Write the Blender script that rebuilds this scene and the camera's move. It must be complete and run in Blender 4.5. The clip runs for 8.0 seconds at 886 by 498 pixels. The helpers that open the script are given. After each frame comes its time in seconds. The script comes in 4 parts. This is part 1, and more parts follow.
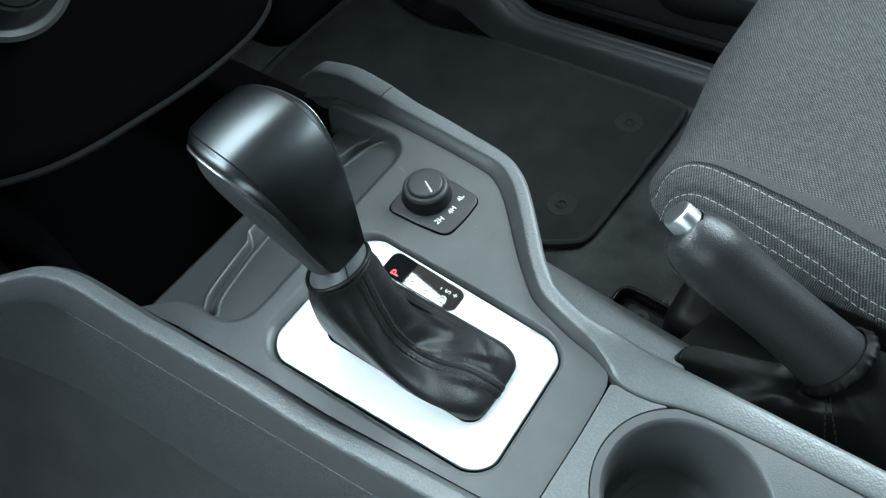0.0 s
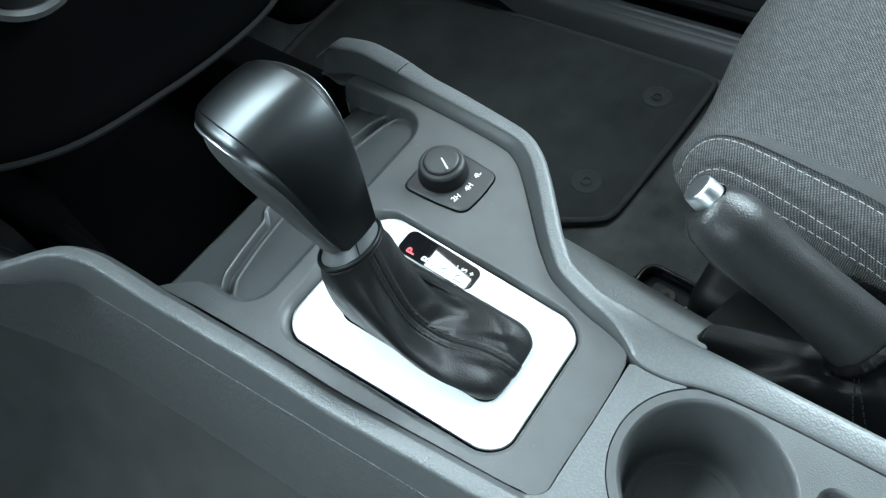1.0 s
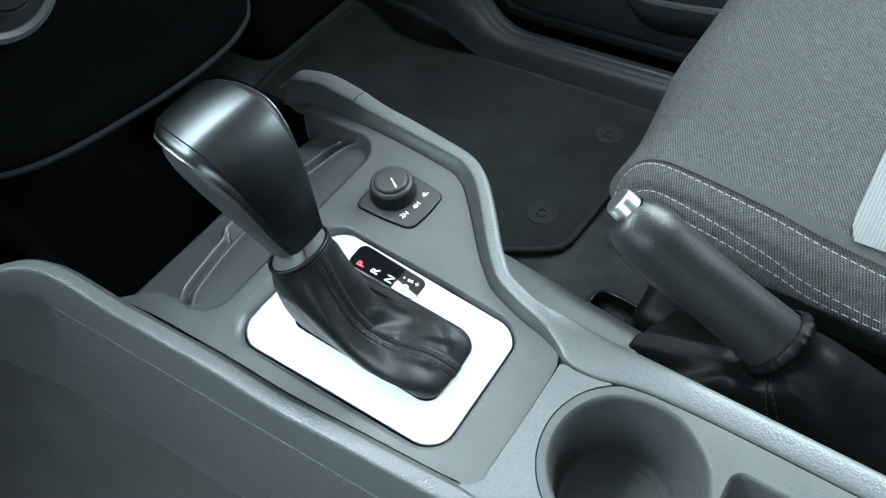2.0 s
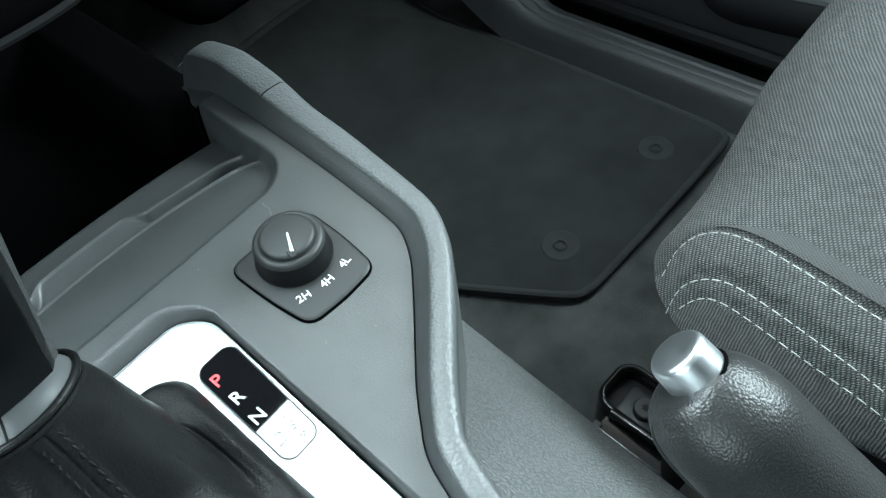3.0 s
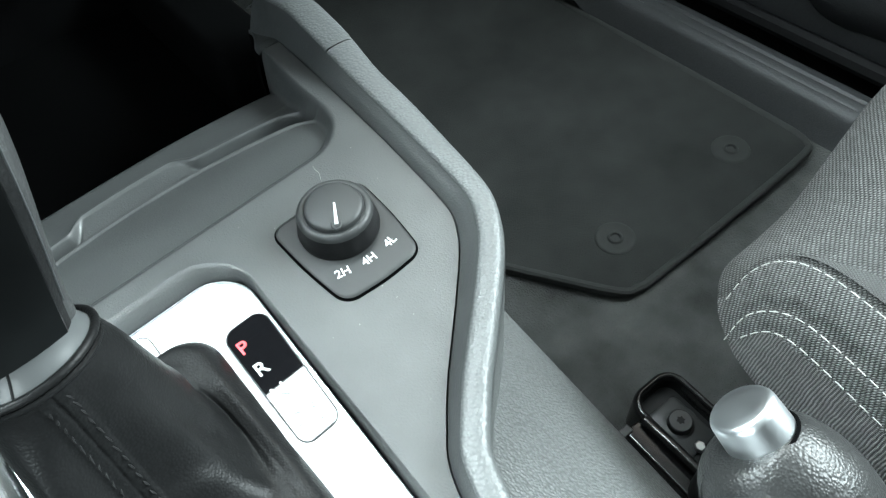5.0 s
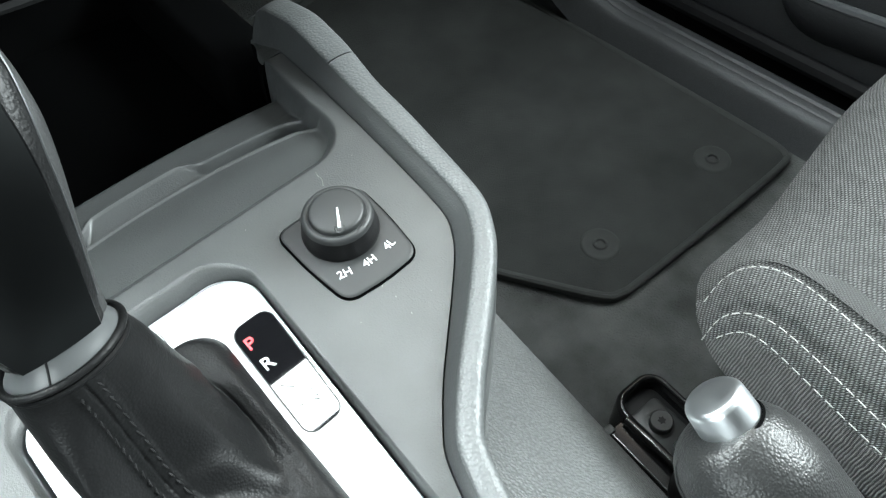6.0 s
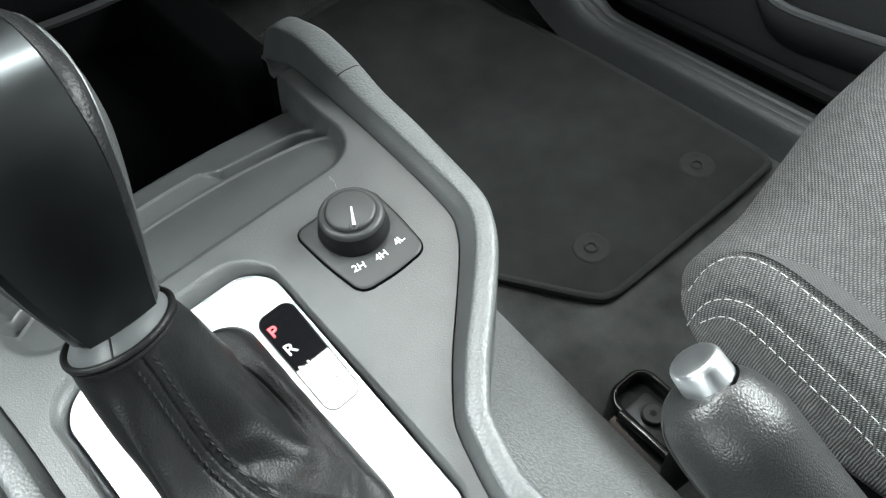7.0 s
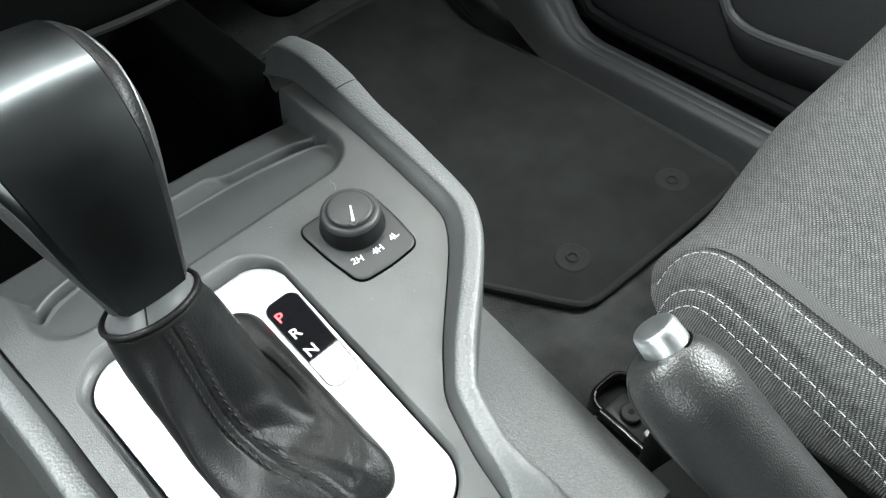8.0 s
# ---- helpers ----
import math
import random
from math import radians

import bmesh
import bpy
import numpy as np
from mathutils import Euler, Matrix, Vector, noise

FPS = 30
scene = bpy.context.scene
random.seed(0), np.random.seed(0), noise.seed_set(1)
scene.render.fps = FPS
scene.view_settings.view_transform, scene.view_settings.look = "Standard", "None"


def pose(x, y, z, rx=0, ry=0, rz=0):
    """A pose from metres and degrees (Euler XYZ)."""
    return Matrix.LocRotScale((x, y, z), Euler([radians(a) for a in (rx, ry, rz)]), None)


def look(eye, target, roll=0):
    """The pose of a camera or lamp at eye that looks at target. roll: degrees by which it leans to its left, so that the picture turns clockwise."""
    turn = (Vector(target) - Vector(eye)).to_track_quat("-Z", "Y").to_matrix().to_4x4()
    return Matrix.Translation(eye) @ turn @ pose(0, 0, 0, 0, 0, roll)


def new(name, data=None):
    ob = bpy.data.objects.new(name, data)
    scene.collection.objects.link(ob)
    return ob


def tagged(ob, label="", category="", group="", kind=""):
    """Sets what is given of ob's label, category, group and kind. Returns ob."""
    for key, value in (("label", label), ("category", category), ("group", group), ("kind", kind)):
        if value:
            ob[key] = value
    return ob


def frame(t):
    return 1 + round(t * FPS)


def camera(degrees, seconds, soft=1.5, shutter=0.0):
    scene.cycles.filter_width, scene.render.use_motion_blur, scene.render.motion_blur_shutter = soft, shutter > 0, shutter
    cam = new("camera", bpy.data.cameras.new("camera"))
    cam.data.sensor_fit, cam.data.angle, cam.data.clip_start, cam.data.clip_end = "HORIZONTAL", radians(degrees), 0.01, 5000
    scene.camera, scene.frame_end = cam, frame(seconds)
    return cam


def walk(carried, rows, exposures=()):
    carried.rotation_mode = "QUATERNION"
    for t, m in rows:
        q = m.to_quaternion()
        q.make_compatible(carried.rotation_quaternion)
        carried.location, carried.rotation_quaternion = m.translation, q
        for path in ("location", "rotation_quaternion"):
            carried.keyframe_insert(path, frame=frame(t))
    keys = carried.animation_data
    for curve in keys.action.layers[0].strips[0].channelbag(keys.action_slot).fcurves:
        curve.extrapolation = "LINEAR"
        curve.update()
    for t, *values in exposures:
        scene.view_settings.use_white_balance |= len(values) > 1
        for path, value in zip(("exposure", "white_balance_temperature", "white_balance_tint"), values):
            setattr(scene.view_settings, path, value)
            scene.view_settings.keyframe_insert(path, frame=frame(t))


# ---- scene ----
cam = camera(64.0, 8.0, soft=1.3)
# seconds, eye in metres, turn in degrees; the car's nose points along +y, its right side along +x
PATH = [
    (0.0, -0.1496, -0.0989, 0.8077, 36.65, 6.82, -55.18),
    (0.5, -0.1449, -0.0939, 0.7991, 35.92, 7.79, -53.82),
    (1.0, -0.142, -0.1039, 0.7999, 35.17, 8.93, -53.99),
    (1.5, -0.1654, -0.1286, 0.8073, 35.95, 8.99, -54.55),
    (1.7, -0.1745, -0.1467, 0.8207, 38.28, 8.58, -54.82),
    (2.8, -0.028, -0.0861, 0.7026, 37.87, 5.54, -54.29),
    (3.0, 0.0104, -0.0589, 0.669, 37.63, 6.51, -50.18),
    (3.5, 0.0358, -0.0412, 0.6474, 36.36, 6.68, -46.59),
    (4.0, 0.0328, -0.0429, 0.6509, 35.83, 6.15, -43.54),
    (4.5, 0.0288, -0.0409, 0.6537, 35.44, 5.46, -41.88),
    (6.0, 0.0138, -0.0485, 0.6757, 35.83, 3.69, -41.96),
    (6.5, 0.0058, -0.0536, 0.6814, 36.27, 3.88, -42.61),
    (7.0, -0.0078, -0.0629, 0.6947, 36.86, 3.56, -43.05),
    (7.5, -0.0248, -0.0754, 0.7054, 37.75, 3.24, -43.41),
    (8.0, -0.0325, -0.0867, 0.7142, 38.69, 2.69, -43.84),
]
EXPO = [(0.0, -0.49, 5700, -2), (0.5, -0.31, 5700, -2), (1.0, -0.23, 5700, -2), (1.7, -0.23, 5700, -2), (2.8, -0.15, 5800, -4), (3.1, -0.13, 5850, -4), (3.5, 0.16, 5950, -4), (4.0, 0.24, 6000, -3), (4.5, 0.26, 6050, -2), (6.5, 0.24, 6450, 5), (8.0, 0.27, 6600, 6)]
walk(cam, [(t, pose(x, y, z, rx, ry, rz)) for t, x, y, z, rx, ry, rz in PATH], EXPO)

# ---- world and light ----
world = bpy.data.worlds.new("sky")
scene.world = world
world.use_nodes = True
wn = world.node_tree.nodes
sky = wn.new("ShaderNodeTexSky")
sky.sky_type, sky.sun_disc = "NISHITA", False
sky.sun_elevation, sky.sun_rotation = radians(48), radians(60)
sky.air_density, sky.dust_density = 1.0, 4.0
world.node_tree.links.new(sky.outputs[0], wn["Background"].inputs[0])
wn["Background"].inputs[1].default_value = 0.06
sun = new("sun", bpy.data.lights.new("sun", "SUN"))
sun.data.energy, sun.data.angle, sun.data.color = 0.8, radians(20), (1.0, 0.97, 0.93)
sun.matrix_world = pose(0, 0, 5, 40, 0, 150)


def area(name, eye, target, sx, sy, watts, colour):
    lamp = new(name, bpy.data.lights.new(name, "AREA"))
    lamp.data.shape, lamp.data.size, lamp.data.size_y = "RECTANGLE", sx, sy
    lamp.data.energy, lamp.data.color = watts, colour
    lamp.matrix_world = look(eye, target)
    return lamp


# sky light that comes in through the windscreen, the open driver door and the side window
SKY = (0.93, 0.98, 1.0)
area("windscreen_light", (-0.08, 0.70, 1.045), (-0.08, 0.39, 0.345), 0.94, 0.77, 92.0, SKY)
area("open_door_light", (-0.98, -0.50, 0.95), (0.0, 0.0, 0.30), 0.8, 0.5, 11.5, SKY)
area("side_window_light", (0.99, -0.30, 1.0), (0.1, -0.05, 0.40), 0.85, 0.40, 44.0, SKY)


# ---- materials ----
def material(name, base, rough=0.5, metal=0.0, vary=0.15, scale=30.0, bump=0.0, bump_scale=400.0, kind="noise", spec=0.5,
             rough_vary=0.08, coat=0.0, stretch=(1, 1, 1), sheen=0.0, valley_shade=0.18):
    m = bpy.data.materials.new(name)
    m.use_nodes = True
    nt = m.node_tree
    bs = nt.nodes["Principled BSDF"]
    bs.inputs["Metallic"].default_value = metal
    bs.inputs["Specular IOR Level"].default_value = spec
    bs.inputs["Coat Weight"].default_value = coat
    bs.inputs["Sheen Weight"].default_value = sheen
    tc = nt.nodes.new("ShaderNodeTexCoord")
    mp = nt.nodes.new("ShaderNodeMapping")
    mp.inputs["Scale"].default_value = stretch
    nt.links.new(tc.outputs["Object"], mp.inputs[0])
    big = nt.nodes.new("ShaderNodeTexNoise")
    big.inputs["Scale"].default_value, big.inputs["Detail"].default_value = scale, 6
    nt.links.new(mp.outputs[0], big.inputs["Vector"])
    ramp = nt.nodes.new("ShaderNodeMix")
    ramp.data_type = "RGBA"
    ramp.inputs["A"].default_value = (*[c * (1 - vary) for c in base], 1)
    ramp.inputs["B"].default_value = (*[min(1, c * (1 + vary)) for c in base], 1)
    nt.links.new(big.outputs["Fac"], ramp.inputs["Factor"])
    nt.links.new(ramp.outputs["Result"], bs.inputs["Base Color"])
    rr = nt.nodes.new("ShaderNodeMapRange")
    rr.inputs["To Min"].default_value, rr.inputs["To Max"].default_value = max(0, rough - rough_vary), min(1, rough + rough_vary)
    fine = nt.nodes.new("ShaderNodeTexNoise")
    fine.inputs["Scale"].default_value, fine.inputs["Detail"].default_value = scale * 4, 5
    nt.links.new(mp.outputs[0], fine.inputs["Vector"])
    nt.links.new(fine.outputs["Fac"], rr.inputs["Value"])
    nt.links.new(rr.outputs["Result"], bs.inputs["Roughness"])
    if bump:
        bp = nt.nodes.new("ShaderNodeBump")
        bp.inputs["Strength"].default_value, bp.inputs["Distance"].default_value = 1.0, bump
        if kind == "noise":
            tx = nt.nodes.new("ShaderNodeTexNoise")
            tx.inputs["Scale"].default_value, tx.inputs["Detail"].default_value = bump_scale, 3
            out = tx.outputs["Fac"]
        elif kind == "grain":
            tx = nt.nodes.new("ShaderNodeTexVoronoi")
            tx.feature, tx.inputs["Scale"].default_value = "SMOOTH_F1", bump_scale
            tx.inputs["Smoothness"].default_value = 0.6
            out = tx.outputs["Distance"]
            bp.invert = True
            # shade of the grain painted in: base colour darker in valleys, lighter on crests
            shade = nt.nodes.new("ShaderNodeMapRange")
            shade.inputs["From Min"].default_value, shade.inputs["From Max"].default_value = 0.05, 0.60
            shade.inputs["To Min"].default_value, shade.inputs["To Max"].default_value = 1 + valley_shade, 1 - valley_shade
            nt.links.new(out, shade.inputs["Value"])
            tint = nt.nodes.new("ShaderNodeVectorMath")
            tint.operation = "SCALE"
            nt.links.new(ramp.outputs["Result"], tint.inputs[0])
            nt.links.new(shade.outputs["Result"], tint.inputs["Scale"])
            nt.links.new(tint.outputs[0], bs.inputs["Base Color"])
        nt.links.new(mp.outputs[0], tx.inputs["Vector"])
        nt.links.new(out, bp.inputs["Height"])
        nt.links.new(bp.outputs["Normal"], bs.inputs["Normal"])
    return m


def weave(name, dark, light, pitch, depth, turn=0.0, ribs=False):
    """A knitted cloth: two crossed waves of yarn, on the seat's own coordinates."""
    m = material(name, dark, 0.85, vary=0.2, scale=40, sheen=0.04, spec=0.2)
    nt = m.node_tree
    bs = nt.nodes["Principled BSDF"]
    tc = nt.nodes.new("ShaderNodeTexCoord")
    mp = nt.nodes.new("ShaderNodeMapping")
    mp.inputs["Rotation"].default_value = (0, 0, radians(turn))
    stray = nt.nodes.new("ShaderNodeTexNoise")
    stray.inputs["Scale"].default_value, stray.inputs["Detail"].default_value = 150, 3
    nt.links.new(tc.outputs["UV"], stray.inputs["Vector"])
    pull = nt.nodes.new("ShaderNodeVectorMath")
    pull.operation = "MULTIPLY_ADD"
    pull.inputs[1].default_value = (0.0016, 0.0016, 0)
    nt.links.new(stray.outputs["Color"], pull.inputs[0])
    nt.links.new(tc.outputs["UV"], pull.inputs[2])
    nt.links.new(pull.outputs[0], mp.inputs[0])
    sep = nt.nodes.new("ShaderNodeSeparateXYZ")
    nt.links.new(mp.outputs[0], sep.inputs[0])

    def op(kind, a, b=None):
        n = nt.nodes.new("ShaderNodeMath")
        n.operation = kind
        for i, v in enumerate((a, b)):
            if v is None:
                continue
            if isinstance(v, (int, float)):
                n.inputs[i].default_value = v
            else:
                nt.links.new(v, n.inputs[i])
        return n.outputs[0]
    k = 2 * math.pi / pitch
    # yarn loops longer than wide, each row set off by half a loop and slanted
    row = op("FLOOR", op("DIVIDE", sep.outputs[1], pitch * 0.6))
    shift = op("MULTIPLY", row, math.pi)
    lean = op("ADD", sep.outputs[0], op("MULTIPLY", sep.outputs[1], 0.35))
    a = op("SINE", op("ADD", op("MULTIPLY", lean, k / 1.5), shift))
    b = op("ABSOLUTE", op("SINE", op("MULTIPLY", sep.outputs[1], k / 1.2)))
    h = op("ADD", op("MULTIPLY", a, 0.5), b)
    if ribs:
        h = op("ADD", op("MULTIPLY", op("SINE", op("MULTIPLY", sep.outputs[0], k)), 0.6), op("MULTIPLY", b, 0.8))
    bp = nt.nodes.new("ShaderNodeBump")
    bp.inputs["Distance"].default_value, bp.inputs["Strength"].default_value = depth, 1.0
    nt.links.new(h, bp.inputs["Height"])
    nt.links.new(bp.outputs[0], bs.inputs["Normal"])
    mix = nt.nodes.new("ShaderNodeMix")
    mix.data_type = "RGBA"
    mix.inputs["A"].default_value, mix.inputs["B"].default_value = (*dark, 1), (*light, 1)
    yarn = op("POWER", op("MULTIPLY", op("ADD", h, 0.5), 0.5), 2.0)
    nt.links.new(op("MULTIPLY", yarn, op("ADD", op("MULTIPLY", stray.outputs["Fac"], 1.2), 0.35)), mix.inputs["Factor"])
    nt.links.new(mix.outputs["Result"], bs.inputs["Base Color"])
    return m


def glow(name, colour, strength):
    m = material(name, colour, 0.4, vary=0.02)
    bs = m.node_tree.nodes["Principled BSDF"]
    bs.inputs["Emission Color"].default_value = (*colour, 1)
    bs.inputs["Emission Strength"].default_value = strength
    return m


PANEL = material("satin_dark_plastic", (0.058, 0.061, 0.0615), 0.42, spec=0.65, vary=0.26, scale=42, bump=0.00017, bump_scale=1050, rough_vary=0.12)
GRAIN = material("leather_grain_plastic", (0.118, 0.124, 0.125), 0.40, vary=0.08, valley_shade=0.10, bump=0.00027, bump_scale=700, kind="grain", spec=0.5)
SIDE = material("side_panel_plastic", (0.122, 0.127, 0.127), 0.46, vary=0.08, valley_shade=0.26, bump=0.0009, bump_scale=620, kind="grain")
BLACK = material("black_plastic", (0.007, 0.007, 0.0075), 0.5, spec=0.2, vary=0.1, bump=0.00005, bump_scale=1200)
DULL = material("dull_black_plastic", (0.010, 0.0102, 0.0105), 0.75, spec=0.12, vary=0.1)
# near-black without gloss: the bin's shade is put into this colour
SHADE_BLACK = material("shade_black_plastic", (0.0025, 0.0026, 0.0027), 0.95, spec=0.0, vary=0.1, bump=0.0001, bump_scale=900)
RUBBER = material("soft_touch_black", (0.026, 0.0275, 0.028), 0.46, vary=0.06, bump=0.00003, bump_scale=1500)
SILVER = material("satin_silver_paint", (0.84, 0.86, 0.86), 0.36, metal=0.05, vary=0.02, bump=0.00001, bump_scale=900)
CHROME = material("satin_chrome", (0.74, 0.77, 0.79), 0.31, metal=1.0, vary=0.03)
RING = material("dull_silver_paint", (0.06, 0.062, 0.062), 0.6, metal=0.5, vary=0.05)
LEATHER = material("black_leather", (0.040, 0.0412, 0.0418), 0.48, vary=0.15, bump=0.00012, bump_scale=1100, kind="grain", spec=0.6)
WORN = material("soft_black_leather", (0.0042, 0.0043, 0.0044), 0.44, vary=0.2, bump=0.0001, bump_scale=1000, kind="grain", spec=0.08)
GRIP = material("grained_grip_vinyl", (0.019, 0.0195, 0.0195), 0.36, spec=0.45, vary=0.1, bump=0.00018, bump_scale=1250, kind="grain")
THREAD = material("white_thread", (0.46, 0.46, 0.445), 0.8, vary=0.1, scale=300)
BLACK_THREAD = material("dark_grey_thread", (0.008, 0.0082, 0.0085), 0.6, vary=0.1, scale=300)
MAT = material("ribbed_mat_pile", (0.040, 0.0416, 0.0406), 0.95, vary=0.5, scale=18, bump=0.0012, bump_scale=700, spec=0.15)
BIND = material("mat_binding", (0.046, 0.0475, 0.0465), 0.8, vary=0.2, scale=60, bump=0.0004, bump_scale=900, spec=0.25)
CARPET = material("black_carpet", (0.092, 0.0945, 0.0925), 0.97, vary=0.95, scale=16, bump=0.002, bump_scale=500, spec=0.1)
GLOSS = material("gloss_black_steel", (0.008, 0.008, 0.008), 0.16, vary=0.05)
DOOR = material("door_card_plastic", (0.03, 0.031, 0.033), 0.5, vary=0.08, bump=0.0002, bump_scale=600, kind="grain")
SCUFF = material("scuff_plate_plastic", (0.048, 0.0495, 0.052), 0.48, vary=0.15, bump=0.0002, bump_scale=700, kind="grain")
DOOR_TRIM = material("door_trim_grey", (0.07, 0.073, 0.076), 0.45, vary=0.05)
LINER = material("pale_headliner", (0.35, 0.35, 0.34), 0.95, vary=0.05, bump=0.0005, bump_scale=600)
CLOTH = weave("seat_bolster_cloth", (0.008, 0.0082, 0.0084), (0.20, 0.203, 0.203), 0.0018, 0.0006, 32)
INSERT = weave("seat_insert_cloth", (0.010, 0.0103, 0.0103), (0.135, 0.137, 0.136), 0.0019, 0.0004, 20)
TUNNEL = material("tunnel_trim_felt", (0.075, 0.0765, 0.0755), 0.95, vary=0.3, scale=18, bump=0.0008, bump_scale=500, spec=0.15)
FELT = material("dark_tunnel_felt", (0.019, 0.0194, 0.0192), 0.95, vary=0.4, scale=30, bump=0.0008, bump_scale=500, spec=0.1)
RIBBED = weave("seat_side_ribbed_cloth", (0.018, 0.0183, 0.0185), (0.165, 0.166, 0.165), 0.0015, 0.0003, 90, True)
PALE = weave("seat_pale_ribbed_cloth", (0.16, 0.165, 0.165), (0.24, 0.245, 0.245), 0.0024, 0.0004, 90, True)
BAND = weave("seat_band_cloth", (0.045, 0.046, 0.046), (0.066, 0.067, 0.067), 0.0014, 0.0002, 0)
PRINT = material("white_print", (0.75, 0.76, 0.77), 0.5, vary=0.02)
DISPLAY = material("smoked_display", (0.006, 0.006, 0.007), 0.025, vary=0.02, spec=0.6, rough_vary=0.01)
RED = glow("red_backlight", (1.0, 0.08, 0.1), 0.85)
WHITE_LIT = material("lit_white_letter", (0.8, 0.8, 0.8), 0.5, vary=0.02)


# ---- building blocks ----
def smooth(me, angle=40):
    for p in me.polygons:
        p.use_smooth = True
    me.set_sharp_from_angle(angle=radians(angle))


def part(name, bm, mat, parent, label="", angle=40):
    me = bpy.data.meshes.new(name)
    bmesh.ops.recalc_face_normals(bm, faces=bm.faces)
    bm.to_mesh(me)
    bm.free()
    me.materials.append(mat)
    smooth(me, angle)
    ob = new(name, me)
    ob.parent = parent
    if label:
        tagged(ob, label)
    return ob


def thing(name, m, label, category, group="", kind=""):
    return tagged(placed(new(name), m), label, category, group, kind)


def placed(ob, m):
    ob.matrix_world = m
    return ob


def solid(name, bm, mat, label, category="", kind="", m=None, angle=40):
    ob = part(name, bm, mat, None, "", angle)
    if m is not None:
        ob.matrix_world = m
    return tagged(ob, label, category, "", kind)


def surface(fn, us, vs, close_u=False, close_v=False, cap0=False, cap1=False):
    """A grid of quads through fn(u, v); u runs round or across, v along. Caps close the first and last ring."""
    bm = bmesh.new()
    rows = [[bm.verts.new(fn(u, v)) for u in us] for v in vs]
    nu, nv = len(us), len(vs)
    for j in range(nv if close_v else nv - 1):
        for i in range(nu if close_u else nu - 1):
            a, b = rows[j], rows[(j + 1) % nv]
            bm.faces.new((a[i], a[(i + 1) % nu], b[(i + 1) % nu], b[i]))
    if cap0:
        bm.faces.new(list(reversed(rows[0])))
    if cap1:
        bm.faces.new(rows[-1])
    return bm


def frange(a, b, n):
    return [a + (b - a) * i / n for i in range(n + 1)]


def merge(bm, other):
    me = bpy.data.meshes.new("tmp")
    other.to_mesh(me)
    other.free()
    bm.from_mesh(me)
    bpy.data.meshes.remove(me)
    return bm


def moved(bm, m):
    bmesh.ops.transform(bm, matrix=m, verts=bm.verts)
    return bm


def spline(points, n):
    """A smooth curve (Catmull-Rom) through points, n steps a span."""
    pts = [Vector(p) for p in points]
    ext = [pts[0] * 2 - pts[1]] + pts + [pts[-1] * 2 - pts[-2]]
    out = []
    for i in range(1, len(ext) - 2):
        a, b, c, d = ext[i - 1:i + 3]
        for k in range(n):
            t = k / n
            out.append(0.5 * (2 * b + (c - a) * t + (2 * a - 5 * b + 4 * c - d) * t * t + (3 * b - a - 3 * c + d) * t ** 3))
    out.append(pts[-1])
    return out


def rounded_rect(x0, x1, y0, y1, r, n=8):
    out = []
    for cx, cy, a0 in ((x1 - r, y1 - r, 0), (x0 + r, y1 - r, 90), (x0 + r, y0 + r, 180), (x1 - r, y0 + r, 270)):
        for i in range(n + 1):
            a = radians(a0 + 90 * i / n)
            out.append(Vector((cx + r * math.cos(a), cy + r * math.sin(a), 0)))
    return out


def barrel(loop, centre, half, peak, k0, k1, front=0.0):
    """A loop whose sides bow outwards, widest at y = peak, and whose front edge bows by front."""
    out = []
    for p in loop:
        u = (p.x - centre) / half
        w = half - (k0 if p.y < peak else k1) * (p.y - peak) ** 2
        out.append(Vector((centre + u * w, p.y + (front * (1 - u * u) if p.y > peak else 0), 0)))
    return out


def circle(cx, cy, r, n=48):
    return [Vector((cx + r * math.cos(2 * math.pi * i / n), cy + r * math.sin(2 * math.pi * i / n), 0)) for i in range(n)]


def plate(outline, holes, top, thick):
    """A flat sheet with openings, closed at its edges."""
    bm = bmesh.new()
    edges = []
    loops = []
    for loop in [outline] + holes:
        vs = [bm.verts.new((p[0], p[1], top)) for p in loop]
        loops.append(vs)
        edges += [bm.edges.new((vs[i], vs[(i + 1) % len(vs)])) for i in range(len(vs))]
    bmesh.ops.triangle_fill(bm, use_beauty=True, use_dissolve=False, edges=edges)
    for vs in loops:
        low = [bm.verts.new((v.co.x, v.co.y, top - thick)) for v in vs]
        for i in range(len(vs)):
            j = (i + 1) % len(vs)
            bm.faces.new((vs[i], vs[j], low[j], low[i]))
    return bm


def offset_loop(loop, d):
    """The loop moved outwards by d (inwards where d is negative); loops run anticlockwise."""
    out = []
    n = len(loop)
    for i in range(n):
        t = (loop[(i + 1) % n] - loop[i - 1])
        if t.length < 1e-9:
            t = loop[(i + 1) % n] - loop[i]
        t.normalize()
        out.append(loop[i] + Vector((t.y, -t.x, 0)) * d)
    return out


def loft(loops, close=True, cap0=False, cap1=False):
    bm = bmesh.new()
    rows = [[bm.verts.new(p) for p in loop] for loop in loops]
    n = len(rows[0])
    for a, b in zip(rows, rows[1:]):
        for i in range(n if close else n - 1):
            j = (i + 1) % n
            bm.faces.new((a[i], a[j], b[j], b[i]))
    if cap0:
        bm.faces.new(list(reversed(rows[0])))
    if cap1:
        bm.faces.new(rows[-1])
    return bm


def at_height(loop, z):
    return [Vector((p[0], p[1], z)) for p in loop]


def lathe(profile, n=40, cap0=False, cap1=True):
    """Rings of (radius, height) round the z axis."""
    return loft([[Vector((r * math.cos(2 * math.pi * i / n), r * math.sin(2 * math.pi * i / n), z)) for i in range(n)] for r, z in profile], True, cap0, cap1)


